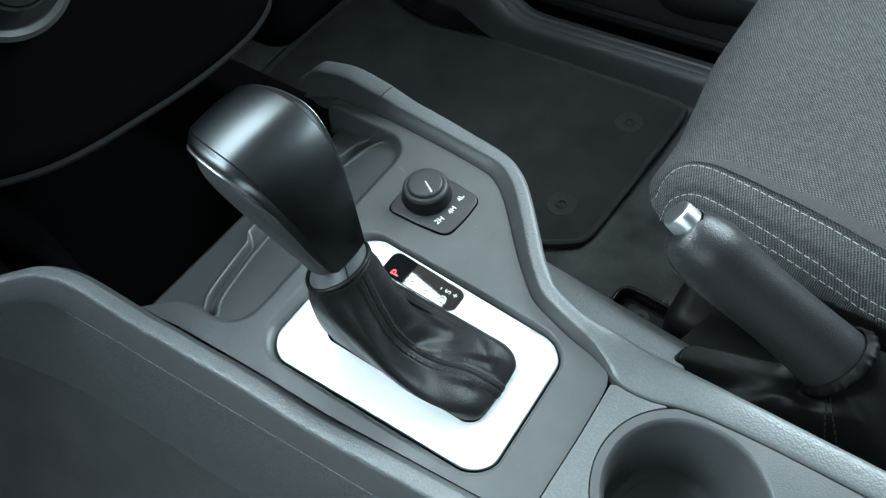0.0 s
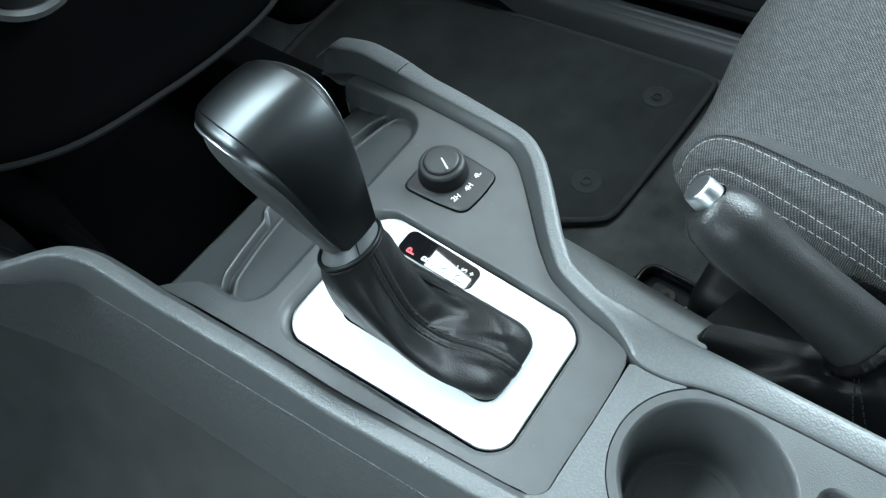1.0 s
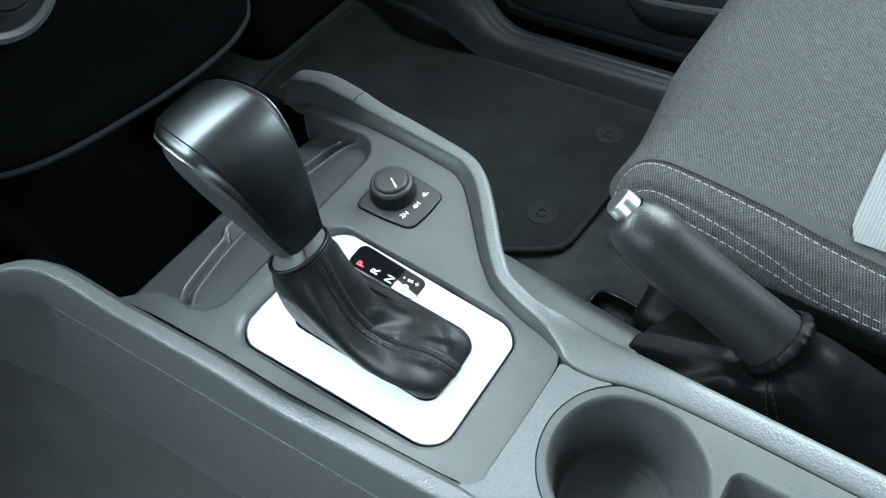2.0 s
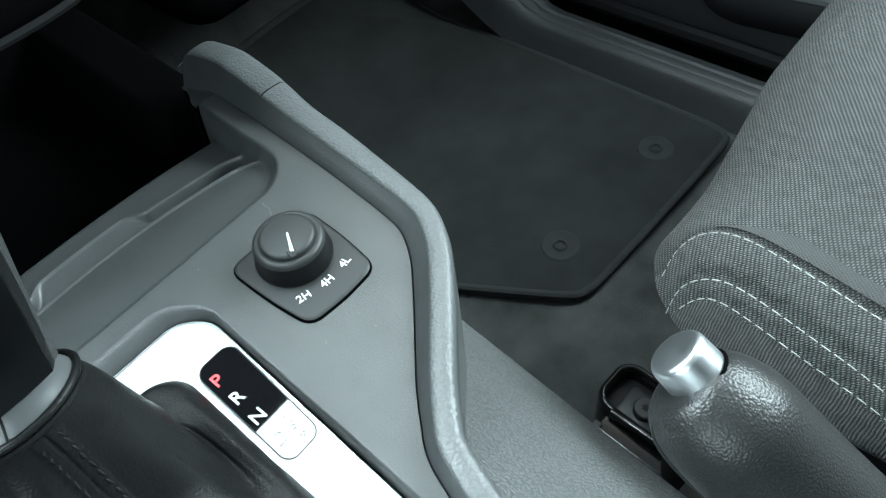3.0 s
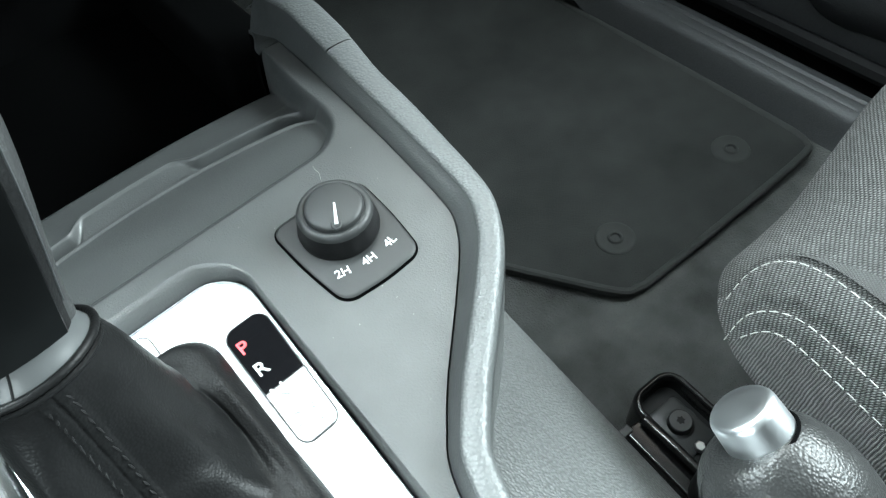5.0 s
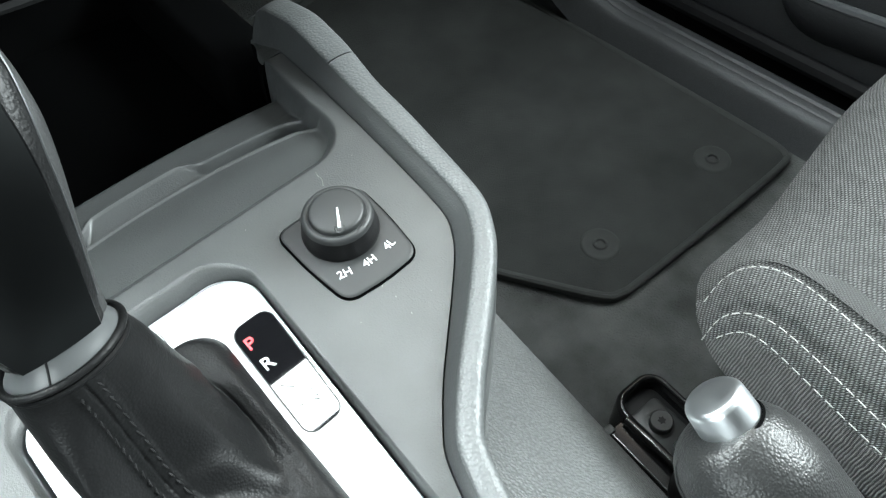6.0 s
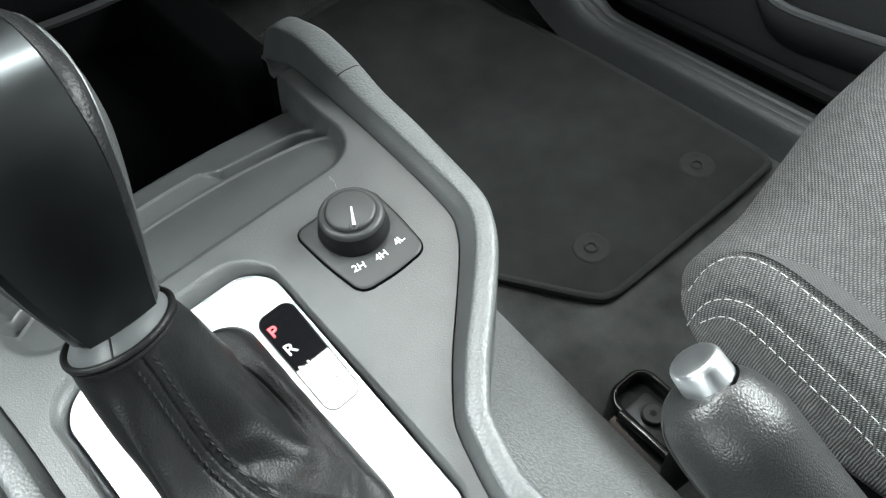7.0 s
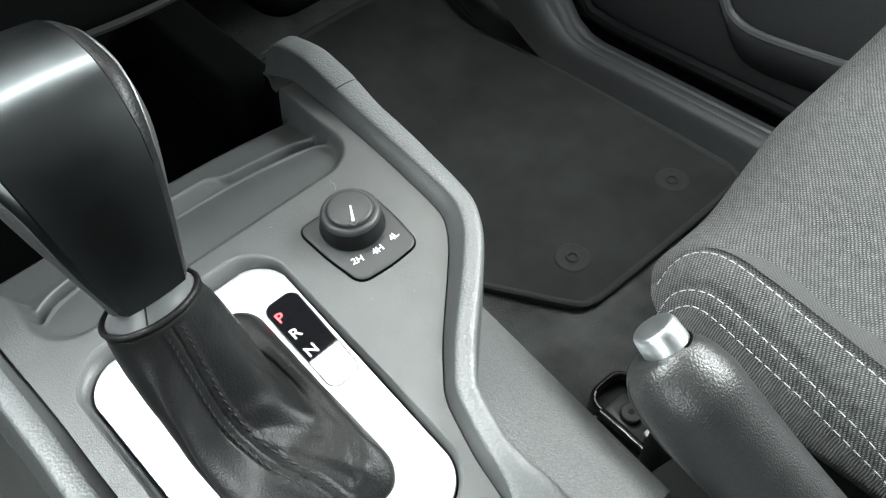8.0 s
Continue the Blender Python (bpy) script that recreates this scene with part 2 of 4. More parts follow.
def tube(points, radius, n=10, caps=True):
    pts = [Vector(p) for p in points]
    loops = []
    up = Vector((0, 0, 1))
    for i, p in enumerate(pts):
        t = (pts[min(i + 1, len(pts) - 1)] - pts[max(i - 1, 0)]).normalized()
        ref = up if abs(t.z) < 0.95 else Vector((1, 0, 0))
        a = t.cross(ref).normalized()
        b = a.cross(t)
        r = radius(i / (len(pts) - 1)) if callable(radius) else radius
        loops.append([p + a * r * math.cos(2 * math.pi * k / n) + b * r * math.sin(2 * math.pi * k / n) for k in range(n)])
    return loft(loops, True, caps, caps)


def grid_lines(lo, hi, step, fine=()):
    """Even lines from lo to hi, with stretches (a, b, step) of their own."""
    xs = {round(lo, 5), round(hi, 5)}
    x = lo
    while x < hi - 1e-6:
        s = step
        for a, b, f in fine:
            if a <= x < b:
                s = min(s, f)
        x += s
        xs.add(round(min(x, hi), 5))
    return sorted(xs)


def rounded_box(lo, hi, r, xs, ys, zs):
    """A box with rounded edges, out of given grid lines."""
    bm = bmesh.new()
    seen = {}

    def vert(p):
        k = tuple(round(c, 5) for c in p)
        if k not in seen:
            q = Vector([min(max(p[i], lo[i] + r), hi[i] - r) for i in range(3)])
            d = Vector(p) - q
            # spread the corner evenly over the arc
            m = max(abs(c) for c in d) or 1
            d = Vector([math.tan(c / m * math.pi / 4) * m for c in d])
            seen[k] = bm.verts.new(q + (d.normalized() * r if d.length > 1e-9 else d))
        return seen[k]
    axes = (xs, ys, zs)
    for ax in range(3):
        a, b = [i for i in range(3) if i != ax]
        for side in (lo[ax], hi[ax]):
            for i in range(len(axes[a]) - 1):
                for j in range(len(axes[b]) - 1):
                    quad = []
                    for da, db in ((0, 0), (1, 0), (1, 1), (0, 1)):
                        p = [0, 0, 0]
                        p[ax], p[a], p[b] = side, axes[a][i + da], axes[b][j + db]
                        v = vert(p)
                        if v not in quad:
                            quad.append(v)
                    if len(quad) > 2:
                        try:
                            bm.faces.new(quad)
                        except ValueError:
                            pass
    return bm


def box(x0, x1, y0, y1, z0, z1, r=0.0, n=3):
    lo, hi = (x0, y0, z0), (x1, y1, z1)
    r = min(r, 0.49 * min(hi[i] - lo[i] for i in range(3)))
    if r <= 0:
        lines = [[lo[i], hi[i]] for i in range(3)]
        bm = bmesh.new()
        bmesh.ops.create_cube(bm, size=1, matrix=Matrix.Translation([(a + b) / 2 for a, b in zip(lo, hi)]) @ Matrix.Diagonal([b - a for a, b in zip(lo, hi)] + [1]))
        return bm
    lines = [frange(lo[i], lo[i] + r, n) + frange(hi[i] - r, hi[i], n) for i in range(3)]
    return rounded_box(lo, hi, r, *lines)


def letters(text, size, depth=0.0003):
    """Writing in the built-in font as a mesh, centred on its origin, in the xy plane."""
    cu = bpy.data.curves.new("writing", "FONT")
    cu.body, cu.size, cu.extrude, cu.align_x, cu.align_y = text, size, depth, "CENTER", "CENTER"
    cu.resolution_u = 3
    cu.offset = size * 0.012
    ob = bpy.data.objects.new("writing", cu)
    me = bpy.data.meshes.new_from_object(ob)
    bm = bmesh.new()
    bm.from_mesh(me)
    bpy.data.objects.remove(ob)
    bpy.data.meshes.remove(me)
    return bm


def mix(a, b, t):
    return a + (b - a) * t


def step(a, b, x):
    t = min(1, max(0, (x - a) / (b - a)))
    return t * t * (3 - 2 * t)


# the console's own frame: its top panel rises a little towards the nose
DECK = pose(0, 0, 0.4, 3.0, 0, 0)

# ---- the cabin shell ----
floor = solid("floor", surface(lambda x, y: Vector((x, y, 0.012 + 0.006 * noise.noise(Vector((x * 9, y * 9, 0))) + 0.9 * max(0, y - 0.62) ** 1.3)),
                               frange(-0.9, 0.9, 90), frange(-1.5, 1.1, 110)), CARPET, "black needle-felt carpet on the cabin floor", "carpet", "structure")
solid("floor_underside", box(-0.9, 0.9, -1.5, 1.1, -0.12, -0.02), BLACK, "dark steel floor pan under the carpet", "floor pan", "structure")
solid("ceiling", box(-0.86, 0.92, -1.5, 0.26, 1.24, 1.28, 0.012), LINER, "pale grey cloth headliner over the cabin", "headliner", "structure")
solid("wall_rear", box(-0.9, 0.95, -1.54, -1.5, 0.0, 1.28), SHADE_BLACK, "dark rear wall of the cabin", "wall", "structure")
solid("wall_left", box(-0.92, -0.86, -1.5, -0.72, -0.02, 0.80, 0.02), DOOR, "dark plastic side trim behind the open driver door", "side trim", "structure")
solid("trim_left_sill", box(-0.90, -0.78, -0.72, 0.62, -0.02, 0.05, 0.02), SIDE, "dark plastic sill under the open driver door", "door sill", "structure")
solid("trim_left_kick", box(-0.90, -0.84, 0.55, 1.1, -0.02, 0.80, 0.02), DOOR, "dark plastic kick panel in the driver footwell", "kick panel", "structure")
solid("trim_left_pillar", box(-0.92, -0.86, -1.5, -0.72, 0.80, 1.26, 0.02), LINER, "pale grey pillar trim beside the side window", "pillar", "structure")
solid("trim_left_header", box(-0.92, -0.86, -0.72, 0.30, 1.19, 1.27, 0.02), LINER, "pale grey trim over the side window", "trim", "structure")
solid("trim_right_pillar", box(0.92, 0.98, -1.5, -0.72, 0.80, 1.26, 0.02), LINER, "pale grey pillar trim beside the side window", "pillar", "structure")
solid("trim_right_header", box(0.92, 0.98, -0.72, 0.30, 1.19, 1.27, 0.02), LINER, "pale grey trim over the side window", "trim", "structure")
solid("wall_front", box(-0.9, 0.95, 1.08, 1.12, -0.02, 0.80), SHADE_BLACK, "dark bulkhead in front of the footwells", "bulkhead", "structure")


def front_door():
    """The passenger door: a card with a map pocket whose lip curves up at its front end."""
    d = thing("door_1", pose(0, 0, 0), "dark grey plastic passenger door card, closed", "car door", kind="structure")
    card = surface(lambda z, y: Vector((0.808 + 0.057 * step(0.05, 0.5, z), y, z)), frange(0.045, 0.80, 40), frange(-1.5, 1.08, 60))
    part("door_card", card, DOOR, d)
    part("door_shell", box(0.885, 0.95, -1.5, 1.08, 0.0, 0.80), BLACK, d)
    # pocket bulge, below a light curved lip
    lip = spline([(0, 0.42, 0.30), (0, 0.33, 0.245), (0, 0.285, 0.185), (0, 0.262, 0.158), (0, 0.225, 0.148), (0, 0.16, 0.152), (0, 0.06, 0.162), (0, -0.2, 0.185), (0, -0.7, 0.21)], 8)

    def pocket(u, i):
        p = lip[i]
        prof = ((0.800, 0.0), (0.792, -0.003), (0.790, -0.012), (0.794, -0.03), (0.806, -0.055), (0.830, -0.085))
        x, dz = prof[u]
        return Vector((x, p.y + (0.35 * dz if p.y > 0.2 else 0), max(p.z + dz, 0.05)))
    part("map_pocket", surface(pocket, range(6), range(len(lip))), DOOR, d, "grained map pocket along the door's foot")
    part("pocket_lip", tube([(0.797, p.y, p.z) for p in lip], 0.006, 8), DOOR_TRIM, d, "mid-grey pocket edge")
    part("pocket_back", surface(lambda u, i: Vector((mix(0.80, 0.838, u), lip[i].y, lip[i].z - 0.02 * u)), frange(0, 1, 3), range(len(lip))), BLACK, d)
    return d


front_door()


def door_sill():
    s = thing("trim_sill", pose(0, 0, 0), "dark ribbed plastic sill trim beside the mat", "door sill", kind="structure")
    prof = [(0.706, 0.012), (0.711, 0.020), (0.716, 0.034), (0.721, 0.046), (0.727, 0.053), (0.734, 0.055), (0.737, 0.0525), (0.740, 0.055), (0.748, 0.0555),
            (0.751, 0.053), (0.754, 0.0555), (0.763, 0.055), (0.770, 0.05), (0.774, 0.036), (0.776, 0.012)]

    def run(i, y):
        x, z = prof[i]
        k = step(0.40, 0.62, y)
        return Vector((x - 0.02 * k, y, z + 0.30 * k * k * (0.3 + 0.7 * i / 14)))
    part("scuff_plate", surface(run, range(len(prof)), frange(-1.2, 0.9, 90)), SCUFF, s)
    part("door_seal", tube([(0.788, y, 0.068 + 0.3 * step(0.42, 0.66, y) ** 2) for y in frange(-1.2, 0.9, 40)], 0.011, 8), BLACK, s, "black rubber door seal")
    part("sill_base", box(0.775, 0.84, -1.2, 1.0, -0.02, 0.03), BLACK, s)
    return s


door_sill()


# ---- dashboard ----
def dashboard():
    d = thing("dashboard", pose(0, 0, 0), "near-black plastic dashboard above the console", "dashboard", kind="structure")
    part("dash_top", box(-0.88, 0.90, 0.44, 1.06, 0.60, 0.84, 0.05, 6), SHADE_BLACK, d)
    # unseen hood, sized to keep windscreen light off the tray and bin
    part("stack_hood", box(-0.17, 0.30, 0.304, 0.60, 0.80, 0.872, 0.018, 4), SHADE_BLACK, d)
    part("knee_panel", box(-0.88, -0.16, 0.52, 0.62, 0.30, 0.66, 0.03), SHADE_BLACK, d)
    part("console_joint", box(-0.100, -0.070, 0.400, 0.56, 0.24, 0.50, 0.012), SHADE_BLACK, d)
    part("glove_box", box(0.25, 0.86, 0.475, 0.72, 0.30, 0.66, 0.04), SHADE_BLACK, d)
    # centre stack: its foot is an upturned arc over the storage bin
    foot = spline([(-0.20, 0.44, 0.60), (-0.13, 0.385, 0.52), (-0.06, 0.352, 0.486), (0.037, 0.35, 0.4665), (0.115, 0.35, 0.4615), (0.158, 0.352, 0.467), (0.178, 0.358, 0.482), (0.20, 0.38, 0.53), (0.235, 0.43, 0.62)], 10)

    def face(v, i):
        p = foot[i]
        if v < 0:
            return Vector((p.x * (1 - 0.02 * -v), p.y + 0.012 * -v, p.z + (0.004 if v < -1 else -0.002)))
        top = Vector((mix(0.02, p.x, 0.92), 0.345, 0.865))
        q = p.lerp(top, v)
        q.y -= 0.012 * math.sin(math.pi * v) + 0.006 * math.sin(math.pi * min(1, v * 14))
        return q
    part("centre_stack", surface(face, [-14, -3, -1, -0.4, 0, 0.012, 0.03, 0.06, 0.1, 0.2, 0.35, 0.5, 0.65, 0.8, 0.92, 1.0], range(len(foot))), SHADE_BLACK, d)
    part("stack_edge", tube([p + Vector((0, -0.001, 0.001)) for p in foot], 0.0036, 8), DULL, d, "slim dull lip under the centre stack")
    tilt = Matrix.Translation((-0.008, 0.336, 0.618)) @ Euler((radians(84), 0, 0)).to_matrix().to_4x4()
    ring = lathe([(0.035, 0.0), (0.0365, 0.008), (0.0395, 0.010), (0.043, 0.008), (0.0435, 0.0)], 56, False, False)
    dial = part("climate_dial", lathe([(0.040, 0.0), (0.038, 0.006), (0.024, 0.008), (0.022, 0.022), (0.020, 0.025), (0.0001, 0.026)], 48), BLACK, d, "round black climate control dial")
    dial.matrix_world = tilt
    trim = part("dial_ring", ring, RING, d, "satin silver ring round the climate dial")
    trim.matrix_world = tilt
    hub = part("dial_edge", lathe([(0.0215, 0.020), (0.0235, 0.0215), (0.0215, 0.0235)], 48, False, False), RING, d, "thin bright ring on the dial")
    hub.matrix_world = tilt
    return d


dashboard()


# ---- centre console ----
GROOVE = [(0.1700, 0.46), (0.1680, 0.40), (0.1640, 0.352), (0.1610, 0.30), (0.1572, 0.26), (0.1533, 0.2215), (0.1518, 0.196), (0.1504, 0.174), (0.1486, 0.152), (0.1471, 0.136), (0.1448, 0.1214), (0.1405, 0.1125), (0.1325, 0.1021), (0.1160, 0.0862),
          (0.1010, 0.0725), (0.0875, 0.0600), (0.0765, 0.0482), (0.0668, 0.0360), (0.060, 0.018), (0.0555, 0.003), (0.0520, -0.014), (0.0472, -0.027), (0.0427, -0.034), (0.0408, -0.041), (0.0412, -0.052), (0.0432, -0.063), (0.0471, -0.0745), (0.0502, -0.09), (0.0525, -0.12), (0.0535, -0.15), (0.0540, -0.175), (0.057, -0.36)]
GROOVE_LEFT = [(-0.215, 0.64), (-0.178, 0.50), (-0.150, 0.42), (-0.131, 0.3780), (-0.110, 0.3595), (-0.0945, 0.3440), (-0.0860, 0.3230), (-0.0825, 0.2965), (-0.0801, 0.255), (-0.0778, 0.228), (-0.0761, 0.202), (-0.0742, 0.177), (-0.0727, 0.152), (-0.0708, 0.105), (-0.0670, 0.0635), (-0.0633, 0.0244), (-0.0606, -0.005), (-0.0592, -0.019), (-0.0585, -0.04), (-0.0585, -0.40)]


def along(points, y):
    """x at y on a line of (x, y) that runs to the rear."""
    for a, c in zip(points, points[1:]):
        if c[1] <= y <= a[1]:
            return a[0] + (c[0] - a[0]) * (a[1] - y) / (a[1] - c[1] + 1e-9)
    return points[0][0] if y > points[0][1] else points[-1][0]


def deck_height(y):
    """How far the panel drops towards the bin."""
    return -0.012 * step(0.21, 0.31, y) - 0.022 * step(0.280, 0.345, y)


def rail_height(y):
    return 0.0105 - 0.014 * y


def centre_console():
    c = thing("centre_console", DECK, "dark grey plastic centre console with grained padded edges", "centre console")
    right = spline([(x, y, 0) for x, y in GROOVE], 6)
    # top panel, open for the shift plate and the front tray
    def groove_x(y):
        return next((a.x + (b.x - a.x) * (a.y - y) / (a.y - b.y + 1e-9) for a, b in zip(right, right[1:]) if b.y <= y <= a.y), 0.168)
    edge = [p for p in right if -0.028 < p.y < 0.187]
    edge.reverse()
    edge.append(Vector((groove_x(0.1885), 0.1885, 0)))
    smooth_left = [(p.x, p.y) for p in spline([(x, y, 0) for x, y in GROOVE_LEFT], 5)]

    def left_x(y):
        return along(smooth_left, y)
    out = [Vector((left_x(y) + 0.0002, y, 0)) for y in frange(0.1885, -0.019, 24)]
    out += [Vector((-0.0468 + 0.012 * math.cos(radians(a)), -0.0195 + 0.0125 * math.sin(radians(a)), 0)) for a in (195, 215, 235, 255)]
    out += [Vector((-0.03, -0.0318, 0)), Vector((0.0, -0.0327, 0)), Vector((0.03, -0.0327, 0)), Vector((0.0395, -0.0318, 0)), Vector((0.0450, -0.0296, 0))]
    outline = out + edge
    well = barrel(rounded_rect(-0.0655, 0.0618, -0.0036, 0.1795, 0.0215, 12), -0.00185, 0.06365, 0.115, 0.83, 1.6, 0.0025)
    lip = offset_loop(well, 0.0)
    part("trim_panel", plate(outline, [lip], 0.0, 0.006), PANEL, c, "satin dark grey top panel")
    sheet = barrel(rounded_rect(-0.0590, 0.0570, 0.0008, 0.1688, 0.0160, 12), -0.001, 0.058, 0.115, 0.83, 1.6, 0.0025)
    inner = offset_loop(sheet, 0.0014)
    roll = [at_height([p.lerp(q, k) for p, q in zip(well, inner)], z) for k, z in ((0, 0), (0.15, -0.0002), (0.3, -0.0006), (0.5, -0.0015), (0.68, -0.0028), (0.82, -0.0044), (0.92, -0.0062), (0.98, -0.0080), (1.0, -0.0110))]
    part("well_edge", loft(roll), PANEL, c, "rounded edge of the shift plate's recess")

    # front tray
    def wall_x(y):
        return 0.1440 + 0.0062 * step(0.230, 0.300, y)

    def tray(x, y):
        base = deck_height(y)
        x0, x1, y0, r = -0.0615 - 0.034 * step(0.240, 0.300, y), wall_x(y), 0.1905, 0.026
        dx, dy = max(x0 + r - x, x - (x1 - r)), y0 + r - y
        d = r - (math.hypot(max(dx, 0), max(dy, 0)) if max(dx, dy) > 0 else max(dx, dy))
        if d <= 0:
            return Vector((x, y, base))
        # the floor slopes down to the front between rounded side walls
        side = step(0.0, 0.0070, min(d, x1 - x, x - x0))
        # a channel bowed across the tray, filled by a slanting pad in the middle; the front lip rolls down into the bin
        lie = y + 1.0 * max(0, x - 0.03) ** 2
        yy = y + 1.8 * (x - 0.04) ** 2 + 0.009 * step(0.124, 0.148, x) ** 1.5 + 0.006 * step(-0.040, -0.058, x) ** 1.5
        roll = min(0.10, 0.06 * (max(0, lie - 0.2815) / 0.03) ** 2)
        n = base - side * (0.0038 + 0.21 * min(0.062, max(0, y - y0)) + 0.10 * max(0, y - 0.252) + roll)
        pad = step(0.006, 0.018, x) - step(0.068, 0.082, x)
        low, high = 0.2437, 0.2572 + 0.0078 * pad
        inside = step(0.002, 0.009, d)
        trough = 0.0076 * (step(low, low + 0.0014, yy) - step(high - 0.0030, high, yy))
        ramp = 0.0088 * step(low, low + 0.0012, yy) * (1 - min(1, max(0, (yy - low - 0.0012) / (high - low - 0.0012))))
        edges = math.exp(-((yy - low + 0.0012) / 0.0012) ** 2) + math.exp(-((yy - high - 0.0012) / 0.0013) ** 2)
        n += inside * (0.0014 * edges - mix(trough, ramp, pad))
        return Vector((x, y, n))

    def tray_x(u, v):
        y = mix(0.1885, 0.300, v)
        rim = wall_x(y) + 0.001
        x = mix(left_x(y) + 0.0002, rim, u / 0.93) if u <= 0.93 else mix(rim, groove_x(y), (u - 0.93) / 0.07)
        end = 0.304 - 1.0 * max(0, x - 0.03) ** 2
        y = mix(0.1885, end, v)
        return tray(groove_x(y) if u >= 0.9999 else x, y)
    part("tray", surface(tray_x, frange(0, 1, 220), frange(0, 1, 270)), PANEL, c, "shallow moulded tray with a cross channel", 60)

    # bin before the tray, shade painted in near-black, with a rounded ledge beside it
    def bin_x(y):
        return mix(0.1502, groove_x(y) + 0.0015, step(0.285, 0.338, y))

    def dip(y):
        return deck_height(y) - 0.006 * step(0.330, 0.356, y)
    fillet = [(-0.0066, -0.024), (-0.0063, -0.019), (-0.0056, -0.0125), (-0.0046, -0.0065), (-0.0030, -0.0025), (-0.0014, -0.0006), (0.0, 0.0)]

    def ledge(i, y):
        return Vector((bin_x(y) + fillet[i][0] * mix(1.0, 0.2, step(0.29, 0.335, y)), y, dip(y) + fillet[i][1])) if i < 7 else Vector((groove_x(y) + 0.002, y, dip(y)))
    part("bin_ledge", surface(ledge, range(4, 8), frange(0.2893, 0.338, 26)), PANEL, c, "rounded ledge beside the bin")
    part("bin_cheek", surface(lambda i, y: ledge(i, y) if i >= 0 else ledge(0, y) + Vector((0, 0, 0.03 * i)), range(-3, 5), frange(0.289, 0.338, 26)), SHADE_BLACK, c, "black cheek of the bin")
    part("bin_floor", surface(lambda u, y: Vector((mix(-0.100, 0.172, u), y, -0.095 - 0.02 * step(0.32, 0.36, y))), frange(0, 1, 12), frange(0.300, 0.60, 24)), SHADE_BLACK, c)
    part("bin_wall", surface(lambda u, v: Vector((mix(-0.075, 0.19, u), 0.545 - 0.03 * abs(u - 0.5), mix(-0.12, 0.16, v))), frange(0, 1, 24), frange(0, 1, 8)), SHADE_BLACK, c, "back of the storage bin, shade painted in near-black")
    part("bin_side", box(-0.094, -0.080, 0.306, 0.56, -0.13, -0.022, 0.004), SHADE_BLACK, c)
    # dark box added to close the gap down to the floor carpet
    part("bin_side", box(0.1440, 0.1900, 0.357, 0.56, -0.26, -0.060, 0.010), SHADE_BLACK, c)
    part("bin_rib", tube(spline([(0.092, 0.515, -0.055), (0.090, 0.52, 0.0), (0.084, 0.53, 0.05)], 4), 0.004, 8), SIDE, c, "upright rib in the bin")

    # padded right rail, in two lengths that meet at a seam
    def rail_frame(points):
        rows = []
        for i, p in enumerate(points):
            t = (points[min(i + 1, len(points) - 1)] - points[max(i - 1, 0)]).normalized()
            rear = step(0.012, -0.026, p.y)
            side = Vector((-t.y, t.x, 0)).lerp(Vector((1, 0, 0)), rear).normalized()
            inner = mix(0.0050 + 0.0040 * step(0.02, 0.11, p.y), 0.0018, step(0.0, -0.04, p.y))
            outer = mix(inner + 0.0112 + 0.0034 * step(0.11, 0.20, p.y) + 0.0038 * step(0.20, 0.26, p.y), 0.0735 - 0.012 * min(0, p.y + 0.05) - p.x, rear)
            end = -0.012 * step(0.275, 0.330, p.y) - 0.026 * step(0.312, 0.354, p.y) ** 1.6
            top = mix(rail_height(p.y) + end + 0.003 * step(0.15, 0.25, p.y), 0.0054, step(0.0, -0.045, p.y))
            rows.append((p, side, inner, outer, top))
        return rows

    def rail(points):
        """The flat grained top: crisp at its inner edge, rounder outside."""
        prof = ((-0.02, -0.0014), (0.03, -0.0006), (0.10, -0.0001), (0.30, 0.0003), (0.55, 0.0004), (0.75, 0.0), (0.87, -0.0009), (0.95, -0.0026), (1.0, -0.0055), (1.02, -0.010), (1.03, -0.016))
        return loft([[Vector((p.x, p.y, 0)) + side * mix(a, e, w) + Vector((0, 0, top + n)) for w, n in prof] for p, side, a, e, top in rail_frame(points)], False, False, False)

    def rail_wall(points):
        """The plain sloping wall between the groove and the rail's top."""
        rows = []
        for p, side, a, e, top in rail_frame(points):
            low = mix(min(dip(p.y), top - 0.003), 0.0036, step(-0.018, -0.036, p.y))
            base = Vector((p.x, p.y, 0))
            gap = mix(0.0006, 0.0, step(-0.018, -0.036, p.y))
            rows.append([base + side * w + Vector((0, 0, n)) for w, n in ((gap, low - 0.010), (gap + 0.0001, low - 0.0006), (gap + 0.0006, low + 0.0005), (mix(0.0012, a, 0.5), mix(low + 0.0005, top, 0.52)), (a - 0.0009, top - 0.0022), (a - 0.0003, top - 0.0013))])
        return loft(rows, False, False, False)
    front = [p for p in right if 0.2425 < p.y < 0.354]
    back = [p for p in right if p.y <= 0.2425]
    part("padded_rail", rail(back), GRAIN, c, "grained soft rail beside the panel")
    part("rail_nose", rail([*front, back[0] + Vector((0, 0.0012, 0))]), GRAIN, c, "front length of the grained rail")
    part("rail_wall", rail_wall([p for p in [*front, *back] if p.y < 0.341]), PANEL, c, "plain sloping wall inside the rail")

    # shoulder under the right rail
    rim = []
    for p, side, a, e, top in rail_frame([q for q in right if q.y < 0.356]):
        rim.append(Vector((p.x, p.y, 0)) + side * (e * 1.02) + Vector((0, 0, top - 0.0085)))

